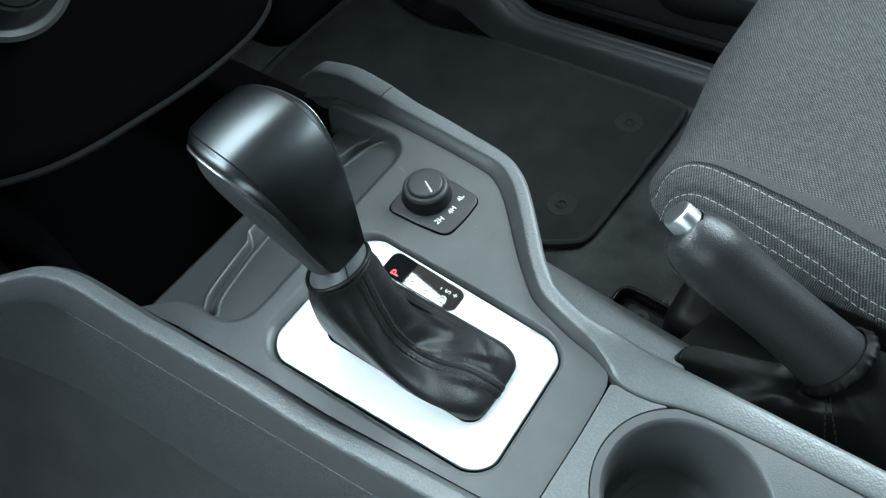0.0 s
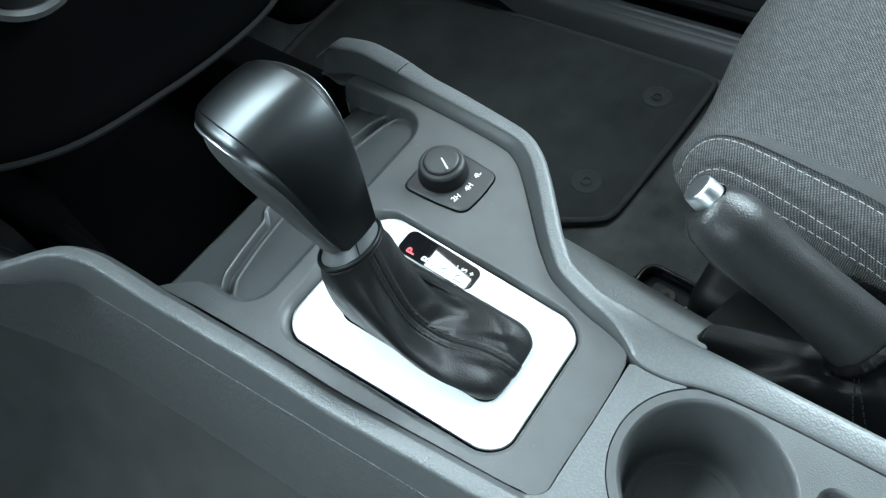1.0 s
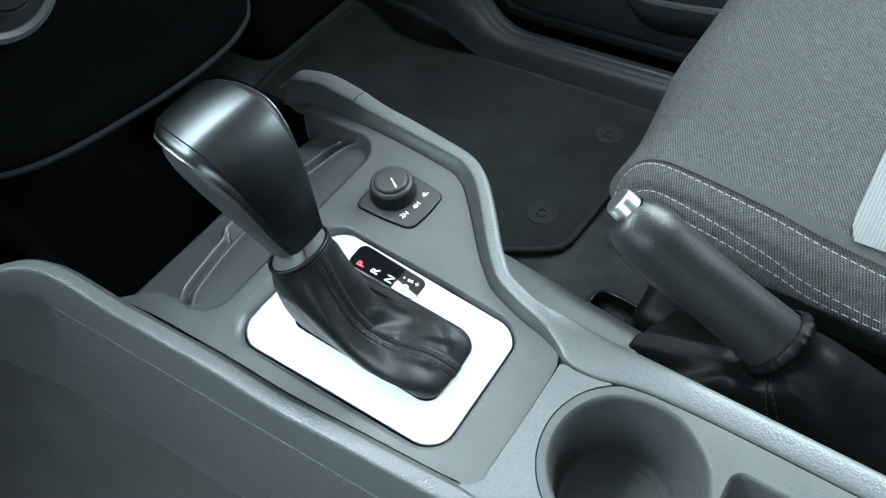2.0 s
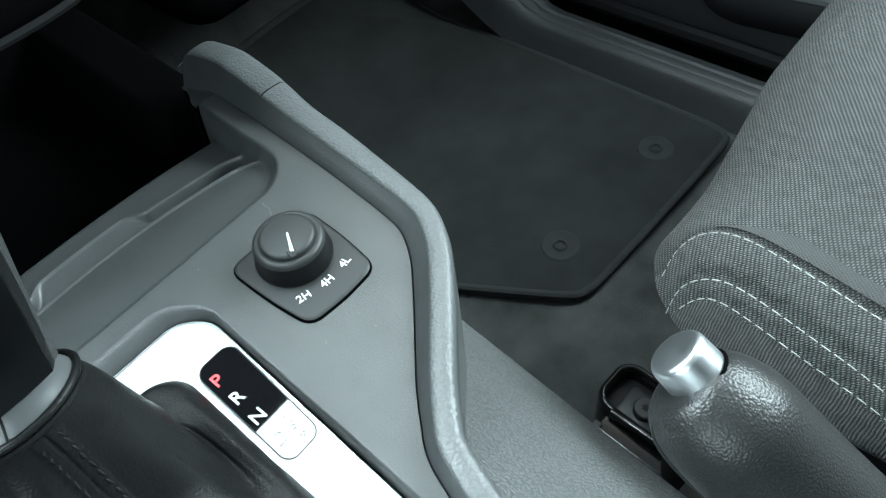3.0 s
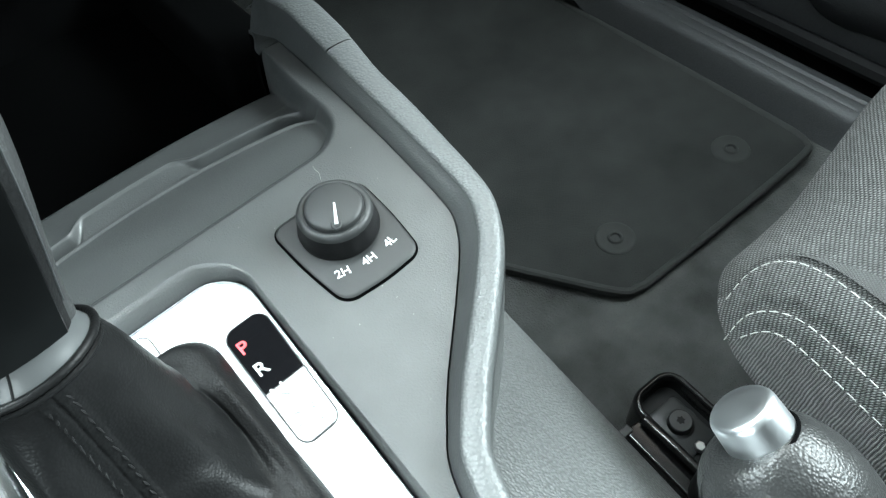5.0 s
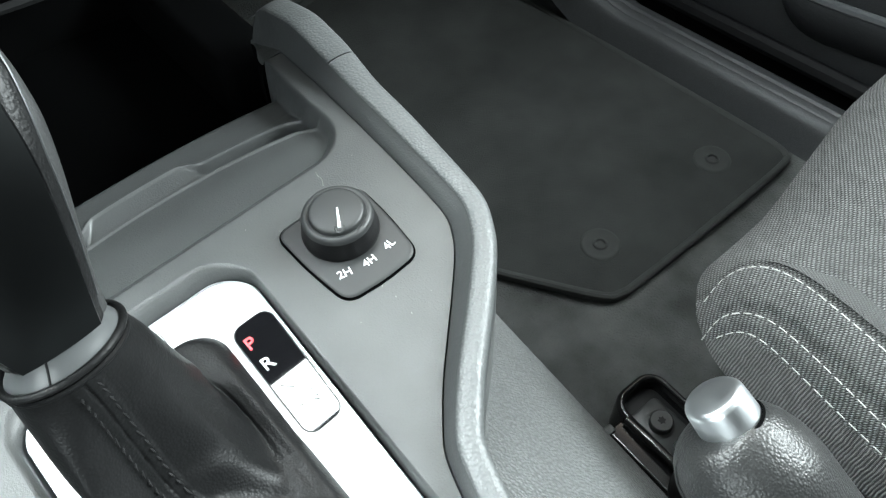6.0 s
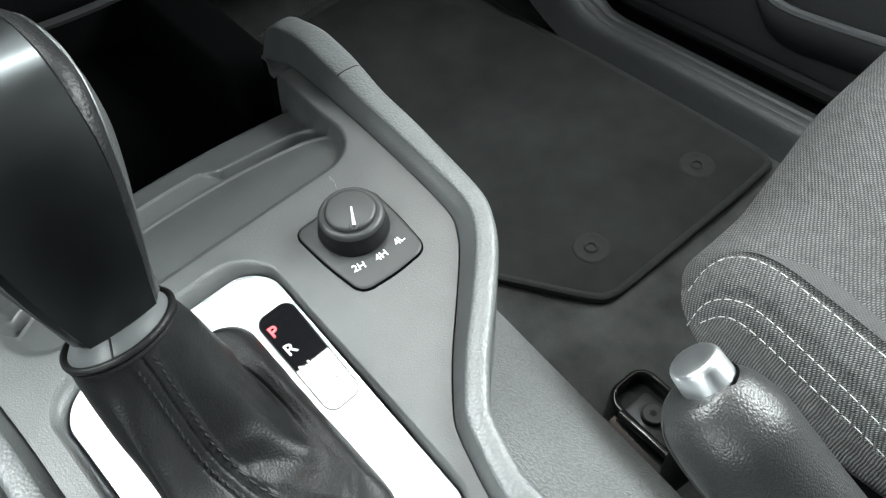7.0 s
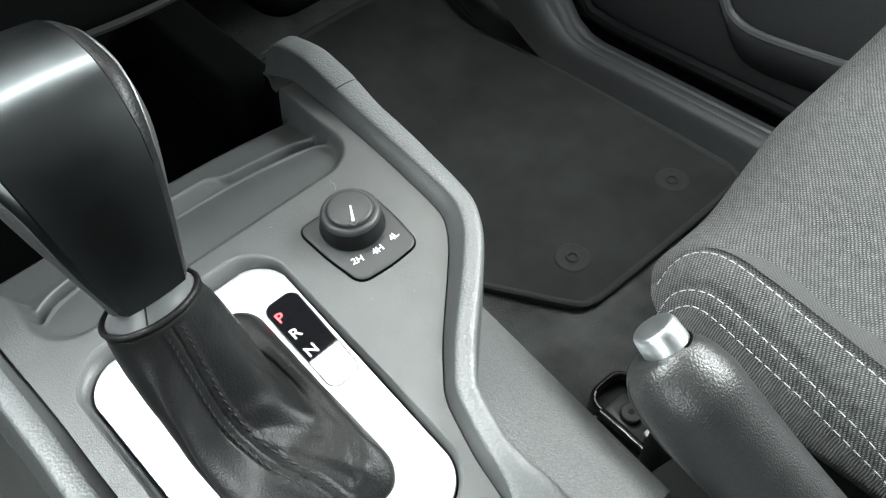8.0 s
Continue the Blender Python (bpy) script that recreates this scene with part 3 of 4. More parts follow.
    def shoulder(v, i):
        a = rim[i]
        edge = mix(max(0.1655 + 0.075 * min(a.y, 0.12), a.x + 0.0006), a.x + 0.003, step(-0.064, -0.071, a.y))
        foot = a.x + 0.0012
        n = min(a.z - 0.001, -0.006 - 0.114 * (foot - 0.066) / (edge - 0.066))
        if v <= 0.25:
            return Vector((mix(a.x, foot, v * 4), a.y, mix(a.z, n, v * 4)))
        if v <= 1:
            return Vector((mix(foot, edge, (v - 0.25) / 0.75), a.y, mix(n, -0.120, (v - 0.25) / 0.75)))
        return Vector((edge + 0.003 * min(1, (v - 1) * 6) + 0.004 * (v - 1), a.y, mix(-0.120, -0.42, v - 1)))
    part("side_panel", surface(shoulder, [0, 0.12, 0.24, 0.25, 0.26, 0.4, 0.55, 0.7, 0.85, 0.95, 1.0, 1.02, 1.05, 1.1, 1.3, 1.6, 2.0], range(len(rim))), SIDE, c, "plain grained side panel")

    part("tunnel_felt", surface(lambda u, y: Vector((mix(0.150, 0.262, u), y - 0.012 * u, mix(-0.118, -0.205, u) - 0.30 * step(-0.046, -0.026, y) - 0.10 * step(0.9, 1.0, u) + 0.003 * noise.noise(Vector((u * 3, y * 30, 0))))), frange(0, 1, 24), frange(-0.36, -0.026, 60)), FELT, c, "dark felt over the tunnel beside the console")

    # left rail and side, with a fine parting line
    def left(prof):
        def fn(i, y):
            w, n = prof[i]
            end = 0.010 * step(0.26, 0.35, y)
            top = mix(0.0052, rail_height(y) - 0.003, step(-0.075, -0.022, y))
            # below its top the side runs straight on, while the rail swings out to the dashboard
            straight = -0.0778 - 0.074 * (y - 0.228) - 0.6 * max(0, y - 0.36) ** 2
            x = mix(left_x(y), max(left_x(y), straight), step(-0.012, -0.052, n))
            return Vector((x - w, y, top + n + end * step(-0.06, 0.0, n)))
        return fn
    ys = frange(-0.40, 0.30, 130) + frange(0.302, 0.42, 60) + [0.45, 0.50, 0.56, 0.63]
    inner = ((0.0003, -0.018), (0.0003, -0.0082), (0.0008, -0.0068), (0.0027, -0.0034), (0.0043, -0.0013), (0.0048, -0.0007))
    part("rail_wall", surface(left(inner), range(len(inner)), frange(-0.036, 0.30, 90) + frange(0.302, 0.372, 40)), PANEL, c, "plain sloping wall inside the rail")
    top = ((0.0046, -0.0011), (0.0052, -0.0004), (0.0064, 0.0001), (0.0090, 0.0004), (0.0120, 0.0004), (0.0142, 0.0001), (0.0153, -0.0005), (0.0160, -0.0018), (0.0165, -0.0045), (0.0173, -0.0135), (0.0190, -0.026), (0.0206, -0.040), (0.0219, -0.052))
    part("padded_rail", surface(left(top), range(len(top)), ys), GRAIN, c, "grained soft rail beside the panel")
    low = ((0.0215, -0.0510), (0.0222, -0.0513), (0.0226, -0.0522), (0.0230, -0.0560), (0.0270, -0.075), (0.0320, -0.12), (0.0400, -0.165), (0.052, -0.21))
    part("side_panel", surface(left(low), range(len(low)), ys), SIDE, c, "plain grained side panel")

    # carpet over the tunnel below the left side
    flare = ((0.0500, -0.205), (0.056, -0.218), (0.068, -0.240), (0.090, -0.28), (0.125, -0.34), (0.17, -0.385), (0.225, -0.41))
    part("tunnel_carpet", surface(left(flare), range(len(flare)), frange(-0.40, 0.63, 90)), TUNNEL, c, "dark tunnel carpet below the side panel")

    # rear deck round the cup holder
    arc = [Vector((0.0535 * math.cos(radians(a)), -0.1 + 0.0535 * math.sin(radians(a)), 0)) for a in range(30, 181, 6)]
    inset = [Vector((groove_x(y) - 0.0001, y, 0)) for y in (-0.355, -0.30, -0.25, -0.20, -0.175, -0.15, -0.13, -0.11, -0.09, -0.0745)] + arc[1:] + [Vector((-0.0535, -0.36, 0))]
    rim_l = [Vector((-0.0636, -0.0235, 0))] + [Vector((-0.0468 + 0.0134 * math.cos(radians(a)), -0.0195 + 0.0138 * math.sin(radians(a)), 0)) for a in (195, 215, 235, 255)]
    deck = [Vector((0.0387, -0.0341, 0))] + [Vector((0.0, -0.0340, 0)), Vector((-0.03, -0.0331, 0))] + list(reversed(rim_l)) + [Vector((-0.0660, -0.36, 0)), Vector((-0.0535, -0.36, 0))] + list(reversed(arc[1:])) + [Vector((groove_x(y) - 0.0009, y, 0)) for y in (-0.067, -0.06, -0.052, -0.044, -0.038)]
    deck.reverse()
    part("rear_deck", plate(deck, [], 0.0045, 0.012), GRAIN, c, "grained surround of the cup holder")
    ins = offset_loop(inset, -0.0008)
    cup = circle(0, -0.1, 0.0475, 64)
    pocket = rounded_rect(-0.026, 0.0345, -0.215, -0.1495, 0.010)
    far = circle(0, -0.285, 0.043, 48)
    part("cup_insert", plate(ins, [cup, pocket, far], 0.0040, 0.010), PANEL, c, "smooth grey cup holder insert")

    def cup_wall(loop, depths):
        return loft([at_height(offset_loop(loop, -d), 0.004 - z) for d, z in depths], True, False, True)
    wall = ((0, 0), (0.0008, 0.0006), (0.0018, 0.0018), (0.0026, 0.0040), (0.0034, 0.009), (0.0060, 0.045), (0.0080, 0.066), (0.0088, 0.0695), (0.0105, 0.0715), (0.0150, 0.0716), (0.016, 0.0728), (0.040, 0.0730))
    part("cup_well", cup_wall(cup, wall), PANEL, c, "round cup well")
    part("coin_pocket", cup_wall(pocket, ((0, 0), (0.0008, 0.0006), (0.0018, 0.0020), (0.003, 0.006), (0.005, 0.030), (0.007, 0.033), (0.011, 0.034))), PANEL, c, "square pocket behind the cup well")
    part("cup_well", cup_wall(far, wall), PANEL, c, "round cup well")

    # bright shift plate with its opening, bright edge and display
    slot = barrel(rounded_rect(-0.0302, 0.0302, 0.0222, 0.1448, 0.010), 0.0, 0.0302, 0.09, 0.8, 0.8)
    window = [Vector((p.x - 0.0030 * step(0.118, 0.084, p.y) * (p.x - 0.0318) / 0.0212 + 0.0012 * step(0.12, 0.14, p.y) * (0.0530 - p.x) / 0.0212, p.y, 0)) for p in rounded_rect(0.0318, 0.0530, 0.0792, 0.1418, 0.006, 10)]
    plate_top = -0.0040
    shift = part("shift_plate", plate(sheet, [slot, window], plate_top, 0.002), SILVER, c, "bright satin silver shift plate")
    part("plate_edge", loft([at_height(offset_loop(sheet, d), plate_top + z) for d, z in ((0.0006, -0.003), (0.0008, -0.0004), (0.0002, 0.0004), (-0.0006, 0.0004), (-0.001, -0.0002))]), CHROME, shift, "polished rim")
    part("slot_wall", loft([at_height(slot, plate_top), at_height(slot, plate_top - 0.03)], True, False, True), BLACK, shift)
    tilt = Matrix.Translation((0, 0.083, plate_top + 0.0003)) @ Euler((radians(0.34), 0, 0)).to_matrix().to_4x4() @ Matrix.Translation((0, -0.083, 0))
    part("display", moved(plate(offset_loop(window, -0.0002), [], 0.0, 0.004), tilt), DISPLAY, shift, "smoked gear display")
    part("display_rim", tube([tilt @ p for p in window + window[:1]], 0.00028, 6, False), RUBBER, shift, "fine dark rim of the display")
    part("plate_tab", plate(rounded_rect(-0.0095, 0.0095, 0.1490, 0.1655, 0.004), [], plate_top + 0.0004, 0.001), SILVER, shift, "small release cover in the plate")
    part("tab_gap", tube([p + Vector((0, 0, plate_top + 0.0005)) for p in rounded_rect(-0.0095, 0.0100, 0.1490, 0.1662, 0.005) + rounded_rect(-0.0095, 0.0100, 0.1490, 0.1662, 0.005)[:1]], 0.00022, 6, False), RUBBER, shift, "fine gap round the release cover")
    rows = [("P", 0.0372, 0.1310, RED), ("R", 0.0375, 0.1180, WHITE_LIT), ("N", 0.0375, 0.1045, WHITE_LIT), ("D", 0.0372, 0.0905, WHITE_LIT),
            ("-", 0.0442, 0.0968, WHITE_LIT), ("S", 0.0442, 0.0905, WHITE_LIT), ("+", 0.0442, 0.0845, WHITE_LIT)]
    for text, x, y, m in rows:
        part("letter", moved(letters(text, 0.0088 if text in "PRND" else 0.0062), tilt @ pose(x, y, 0.0002)), m, c, "lit red letter P" if text == "P" else "white gear letter")
    return c


centre_console()


# ---- gear selector ----
def spline_rows(rows, n=8):
    """Rows of four numbers, made smooth along their length."""
    first = spline([r[:3] for r in rows], n)
    last = spline([(r[3], 0, 0) for r in rows], n)
    return [(*a, b.x) for a, b in zip(first, last)]


def gear_selector():
    g = thing("gear_selector", DECK, "automatic gear lever with a satin grey knob and black leather boot", "gear lever")
    base = Vector((-0.0118, 0.1203, 0.0904))
    axis = Vector((0.013, 0.419, 0.908)).normalized()
    rear = Vector((0, -0.908, 0.419))
    wide = Vector((1, 0, 0))
    def crown(s):
        return s if s < 0.070 else 0.070 + (s - 0.070) * 0.89
    # along the knob: metres, half width, depth to the rear, depth to the front, shift towards the rear
    table = [(0.0, 0.0168, 0.0128, 0.0130, 0.0), (0.012, 0.0190, 0.0140, 0.0145, 0.0), (0.028, 0.0226, 0.0152, 0.0168, 0.0), (0.048, 0.0264, 0.0165, 0.0196, 0.0),
             (0.066, 0.0288, 0.0172, 0.0220, -0.0005), (0.082, 0.0298, 0.0165, 0.0238, -0.0020), (0.093, 0.0296, 0.0148, 0.0236, -0.0045), (0.102, 0.0284, 0.0122, 0.0210, -0.0080),
             (0.1085, 0.0256, 0.0090, 0.0165, -0.0120), (0.1120, 0.0200, 0.0055, 0.0100, -0.0160), (0.1132, 0.0080, 0.0018, 0.0030, -0.0195)]
    rows = spline([(r[0], r[1], r[2]) for r in table], 5)
    rows2 = spline([(r[3], r[4], 0) for r in table], 5)

    def knob(a, i, grow=0.0):
        s, w, dr = rows[i]
        dr *= 0.80
        df, sh, _ = rows2[i]
        ca, sa = math.cos(a), math.sin(a)
        e = 0.50
        x = (w + grow) * math.copysign(abs(sa) ** e, sa)
        d = (dr if ca > 0 else df) + grow
        q = d * math.copysign(abs(ca) ** e, ca)
        return base + axis * (crown(s * 0.8755) * (1 - 0.06 * step(0.05, 0.09, s))) + wide * (x * (1 + 0.05 * step(0.02, 0.07, s)) + 0.0030 * step(0.0, 0.07, s)) + rear * (q + sh)
    n = len(rows)
    part("knob", surface(lambda a, i: knob(a, i, -0.0004), frange(0, 2 * math.pi, 64)[:-1], range(n), True, False, True, True), LEATHER, g, "black leather sides of the knob")
    # the satin face: nearly flat across, from the collar up the rear and over the crown; (along, rearwards, half width)
    line = spline([(0.0, 0.0132, 0.0140), (0.0105, 0.0147, 0.0166), (0.0245, 0.0158, 0.0198), (0.042, 0.0163, 0.0230), (0.056, 0.0153, 0.0250), (0.0675, 0.0130, 0.0259),
                   (0.0765, 0.0092, 0.0264), (0.0833, 0.0040, 0.0266), (0.0885, -0.0024, 0.0263), (0.0930, -0.0092, 0.0256), (0.0967, -0.0162, 0.0245), (0.0993, -0.0230, 0.0226), (0.0996, -0.0285, 0.0200), (0.0962, -0.0324, 0.0170)], 6)

    def face_point(u, i, lift=0.0):
        p, q = line[max(i - 1, 0)], line[min(i + 1, len(line) - 1)]
        t = Vector((q.x - p.x, q.y - p.y)).normalized()
        out = axis * -t.y + rear * t.x
        if out.dot(rear) < 0 and i < 24:
            out = -out
        s, r, w = line[i]
        lift -= 0.0016 * u * u
        return base + axis * crown(s) + rear * r + wide * (w * u + 0.0032 * step(0.0, 0.06, s if r > 0 else 0.1)) + out * lift
    high = [step(0.045, 0.075, p.x) for p in line]
    part("knob_front", surface(lambda u, i: face_point(u, i, 0.0012 - 0.0012 * step(0.97, 1.0, abs(u) / 0.9)), [0.9 * v for v in frange(-1, 1, 48)], range(len(line))), FACE_METAL, g, "smooth satin dark chrome front of the knob")
    for sgn in (-1, 1):
        def bevel(u, i, sgn=sgn):
            return face_point(sgn * mix(0.885, 1.0 + 0.09 * high[i], u), i, 0.0006 - 0.0026 * high[i] * u * u - 0.0022 * (1 - high[i]) * u)
        part("bezel", surface(bevel, frange(0, 1, 8), range(len(line))), FACE_METAL if sgn < 0 else BOOT, g, "bevelled edge of the knob front")
        seam = [face_point(sgn * (1.01 + 0.10 * high[i]), i, -0.0026 - 0.0012 * high[i]) for i in range(4, len(line))]
        part("knob_seam", tube(seam, lambda t: 0.0005 + 0.0006 * step(0.3, 0.7, t), 8), BEZEL, g, "slim satin silver line beside the knob front")
    # smooth grey collar
    ring_c = base - axis * 0.0105 + Vector((-0.0020, 0.0040, 0))

    def ring_at(a):
        return ring_c + wide * 0.0200 * math.cos(a) - rear * 0.0192 * math.sin(a)
    # a flared collar from the knob's foot to the boot's ring: (way down, half width, half depth)
    flare = spline([(-0.30, 0.0134, 0.0122), (0.0, 0.0142, 0.0132), (0.4, 0.0160, 0.0150), (0.8, 0.0184, 0.0174), (1.05, 0.0196, 0.0187)], 4)

    def collar_at(a, row, grow=0.0):
        return base.lerp(ring_c, row.x) + wide * (row.y + grow) * math.cos(a) - rear * (row.z + grow) * math.sin(a)
    part("collar", surface(lambda a, i: collar_at(a, flare[i]), frange(0, 2 * math.pi, 56)[:-1], range(len(flare)), True), COLLAR, g, "smooth grey plastic collar")
    part("collar_seam", tube([collar_at(radians(-112), r, 0.0001) for r in flare[3:-2]], 0.0004, 6), BLACK, g, "fine joint in the collar")
    # boot: the opening walked at even steps from the middle of its rear edge
    slot = barrel(rounded_rect(-0.0299, 0.0299, 0.0225, 0.1445, 0.012, 15), 0.0, 0.0299, 0.09, 0.8, 0.8)
    k0 = min(range(64), key=lambda k: (slot[k] - Vector((0.012, 0.0225, 0))).length)
    walk_round = [Vector((0, 0.0225, 0))] + [slot[(k0 + k) % 64] for k in range(64)]
    walk_round.append(walk_round[0])
    reach = [0.0]
    for a, e in zip(walk_round, walk_round[1:]):
        reach.append(reach[-1] + (e - a).length)

    def opening(u):
        d = (u % 1.0) * reach[-1]
        k = max(i for i in range(len(reach) - 1) if reach[i] <= d + 1e-9)
        return walk_round[k].lerp(walk_round[k + 1], (d - reach[k]) / max(reach[k + 1] - reach[k], 1e-9))
    # meridians from the opening to the ring: way inwards, height, push outwards, shift across
    REAR = spline_rows([(0, -0.0042, 0.0004, 0), (0.0, 0.0008, 0.0022, 0), (0.10, 0.0075, 0, 0), (0.27, 0.0130, 0, -0.0012), (0.52, 0.0185, 0, -0.0055), (0.75, 0.0330, 0, -0.0060), (0.895, 0.0560, 0, -0.0030), (0.975, 0.0760, 0, -0.0005), (1, 0.0881, 0, 0)])
    FRONT = spline_rows([(0, -0.0042, 0, 0), (0.0, 0.0040, 0.0012, 0), (0.20, 0.0105, 0.0005, 0), (0.7, 0.0135, 0, 0), (1.2, 0.0230, 0, 0), (1.4, 0.0400, 0, 0), (1.3, 0.0560, 0, 0), (1.1, 0.0680, 0, 0), (1, 0.0738, 0, 0)])
    RIGHT = spline_rows([(0, -0.0042, 0, 0), (0.04, 0.0030, 0.0012, 0), (0.20, 0.0098, 0.0008, 0), (0.40, 0.0095, 0, 0), (0.52, 0.0085, 0, 0), (0.62, 0.0180, 0, 0), (0.76, 0.0370, 0.0012, 0), (0.92, 0.0620, 0.0015, 0), (1, 0.0809, 0, 0)])
    LEFT = spline_rows([(0, -0.0042, -0.002, 0), (0.02, 0.0020, -0.001, 0), (0.02, 0.0085, 0.0016, 0), (0.06, 0.0135, 0.0036, 0), (0.18, 0.0225, 0.0060, 0), (0.40, 0.0370, 0.0068, 0), (0.65, 0.0530, 0.0050, 0), (0.88, 0.0680, 0.0022, 0), (1, 0.0809, 0, 0)])

    def shape(u, v):
        b = opening(u)
        a = math.atan2((b.y - 0.083) / 0.061, b.x / 0.0299)
        t = ring_at(a)
        c, e = math.cos(a), math.sin(a)
        ways = ((FRONT, max(0, e) ** 2), (REAR, max(0, -e) ** 2), (RIGHT, max(0, c) ** 2), (LEFT, max(0, -c) ** 2))
        x = v * (len(REAR) - 1)
        k = min(int(x), len(REAR) - 2)
        row = [sum(w * mix(tab[k][m], tab[k + 1][m], x - k) for tab, w in ways) for m in range(4)]
        out = Vector((b.x / 0.0299, (b.y - 0.083) / 0.061, 0)).normalized()
        p = Vector((mix(b.x, t.x, row[0]), mix(b.y, t.y, row[0]), row[1])) + out * row[2]
        p.x += row[3]
        # the leather swells between seam, crease and hem
        belly = math.sin(math.pi * min(1, v * 1.02)) ** 1.4
        near_seam = math.exp(-(min(u, 1 - u) / 0.05) ** 2)
        lee = max(0, -c) * max(0, -e)
        p += out * belly * (1 - near_seam) * (0.0085 * lee + 0.0035 * max(0, c) * max(0, -e)) + out * (0.0008 * max(0, -c) * math.exp(-((v - 0.84) / 0.13) ** 2) * (1 - near_seam))
        p.z += 0.002 * belly * lee
        return p
    seam_line = [shape(0, v) for v in frange(0.1, 1, 60)]
    # folds: (from, over, to), width, height
    folds = [(((-0.010, 0.070, 0.021), (0.002, 0.052, 0.016), (0.014, 0.034, 0.010)), 0.0034, 0.0022),
             (((-0.004, 0.060, 0.018), (0.004, 0.047, 0.014), (0.010, 0.034, 0.009)), 0.0022, -0.0018),
             (((-0.026, 0.062, 0.014), (-0.014, 0.050, 0.014), (-0.006, 0.032, 0.008)), 0.0032, 0.0016),
             (((-0.028, 0.060, 0.010), (-0.021, 0.050, 0.011), (-0.013, 0.036, 0.009)), 0.0030, -0.0024),
             (((0.001, 0.104, 0.064), (0.008, 0.098, 0.046), (0.014, 0.094, 0.022)), 0.0050, -0.0024),
             (((0.004, 0.114, 0.066), (0.011, 0.114, 0.040), (0.016, 0.118, 0.026)), 0.0042, 0.0020),
             (((-0.008, 0.082, 0.030), (0.004, 0.078, 0.025), (0.013, 0.070, 0.016)), 0.0042, 0.0018),
             (((-0.009, 0.074, 0.024), (0.002, 0.069, 0.020), (0.011, 0.061, 0.013)), 0.0030, -0.0014),
             (((-0.030, 0.100, 0.050), (-0.026, 0.088, 0.036), (-0.020, 0.074, 0.022)), 0.0034, -0.0016),
             (((-0.032, 0.104, 0.026), (-0.031, 0.088, 0.020), (-0.027, 0.070, 0.014)), 0.0040, 0.0016),
             (((0.020, 0.050, 0.008), (0.015, 0.042, 0.010), (0.006, 0.030, 0.007)), 0.0020, -0.0010)]
    folds = [(spline(p, 7), w, h) for p, w, h in folds]

    def relief(p, v):
        d = 0.0011 * noise.noise(Vector((p.x * 34 + 3, p.y * 28, p.z * 32))) + 0.00022 * noise.noise(Vector((p.x * 120, p.y * 100 + 7, p.z * 110)))
        for line, w, h in folds:
            near = min((p - q).length_squared for q in line)
            d += 0.62 * h * math.exp(-near / (1.4 * w * w))
        away = min((p - q).length for q in seam_line)
        flat = 1 - step(0.0035, 0.0055, away)
        d = mix(d, 0.5 * d + 0.0006, flat) - 0.0013 * math.exp(-(away / 0.0006) ** 2)
        if away < 0.005:
            d -= 0.00025 * (0.5 + 0.5 * math.sin(v * 190)) * math.exp(-((away - 0.0034) / 0.0009) ** 2)
        return d * step(0.0, 0.10, v) * step(1.0, 0.93, v)
    us = [0.0]
    while us[-1] < 1 - 1e-6:
        d = min(us[-1], 1 - us[-1])
        us.append(us[-1] + (0.0011 if d < 0.022 else 0.0038))
    us = [u / us[-1] for u in us][:-1]
    vs = frange(0, 1, 150)
    skin = surface(shape, us, vs, True)
    skin.verts.ensure_lookup_table()
    bmesh.ops.recalc_face_normals(skin, faces=skin.faces)
    skin.normal_update()
    middle = Vector((-0.008, 0.09, 0.02))
    lead = sum(((v.co - middle).dot(v.normal) for v in skin.verts), 0.0)
    turn = 1 if lead > 0 else -1
    moves = [v.normal * turn * relief(v.co, vs[i // len(us)]) for i, v in enumerate(skin.verts)]
    for v, m in zip(skin.verts, moves):
        v.co += m
    sheet = [[skin.verts[j * len(us) + i].co.copy() for i in range(len(us))] for j in range(len(vs))]
    part("boot", skin, BOOT, g, "creased black leather boot", 80)
    loop = [ring_at(2 * math.pi * k / 64) for k in range(65)]
    part("boot_ring", tube([ring_c + axis * 0.0006 + (p - ring_c) * 1.01 for p in loop], 0.0013, 10, False), BOOT, g, "rolled leather edge at the collar")
    part("boot_ring", tube([ring_c - axis * 0.0022 + (p - ring_c) * 1.0 for p in loop], 0.0010, 8, False), BOOT, g, "second roll of leather under the collar")
    # thin hem along one side of the opening, paled as the plate's reflection
    hem = [shape(u, 0.23) + Vector((-0.0007, 0, 0.0002)) for u in frange(0.655, 0.875, 24)]
    part("boot_hem", tube(hem, lambda t: 0.0001 + 0.0006 * math.sin(math.pi * t) ** 0.5, 6), COLLAR, g, "thin hem of the boot, paled as the plate's reflection")
    # twin rows of stitches beside the seam
    for sgn in (-1, 1):
        bm = bmesh.new()

        def beside(j, gap):
            for i in range(1, 60):
                q = sheet[j][(sgn * i) % len(us)]
                if (q - sheet[j][0]).length > gap:
                    return q + (q - middle).normalized() * 0.0003
            return q
        j = 40
        while j < 138:
            n_step = 1
            while j + n_step < 146 and (beside(j + n_step, 0.0034) - beside(j, 0.0034)).length < 0.0026:
                n_step += 1
            a, e = beside(j, 0.0036), beside(j + n_step, 0.0030)
            merge(bm, tube([a, (a + e) / 2 + (a - middle).normalized() * 0.0004, e], lambda t: 0.0002 + 0.0003 * math.sin(math.pi * t), 6))
            j += n_step + max(1, n_step // 3)
        tagged(part("stitching", bm, BLACK_THREAD, g, "row of black stitches"), kind="stuff")
    return g


FACE_METAL = material("satin_dark_chrome", (0.056, 0.060, 0.0615), 0.295, metal=1.0, vary=0.03, rough_vary=0.03)
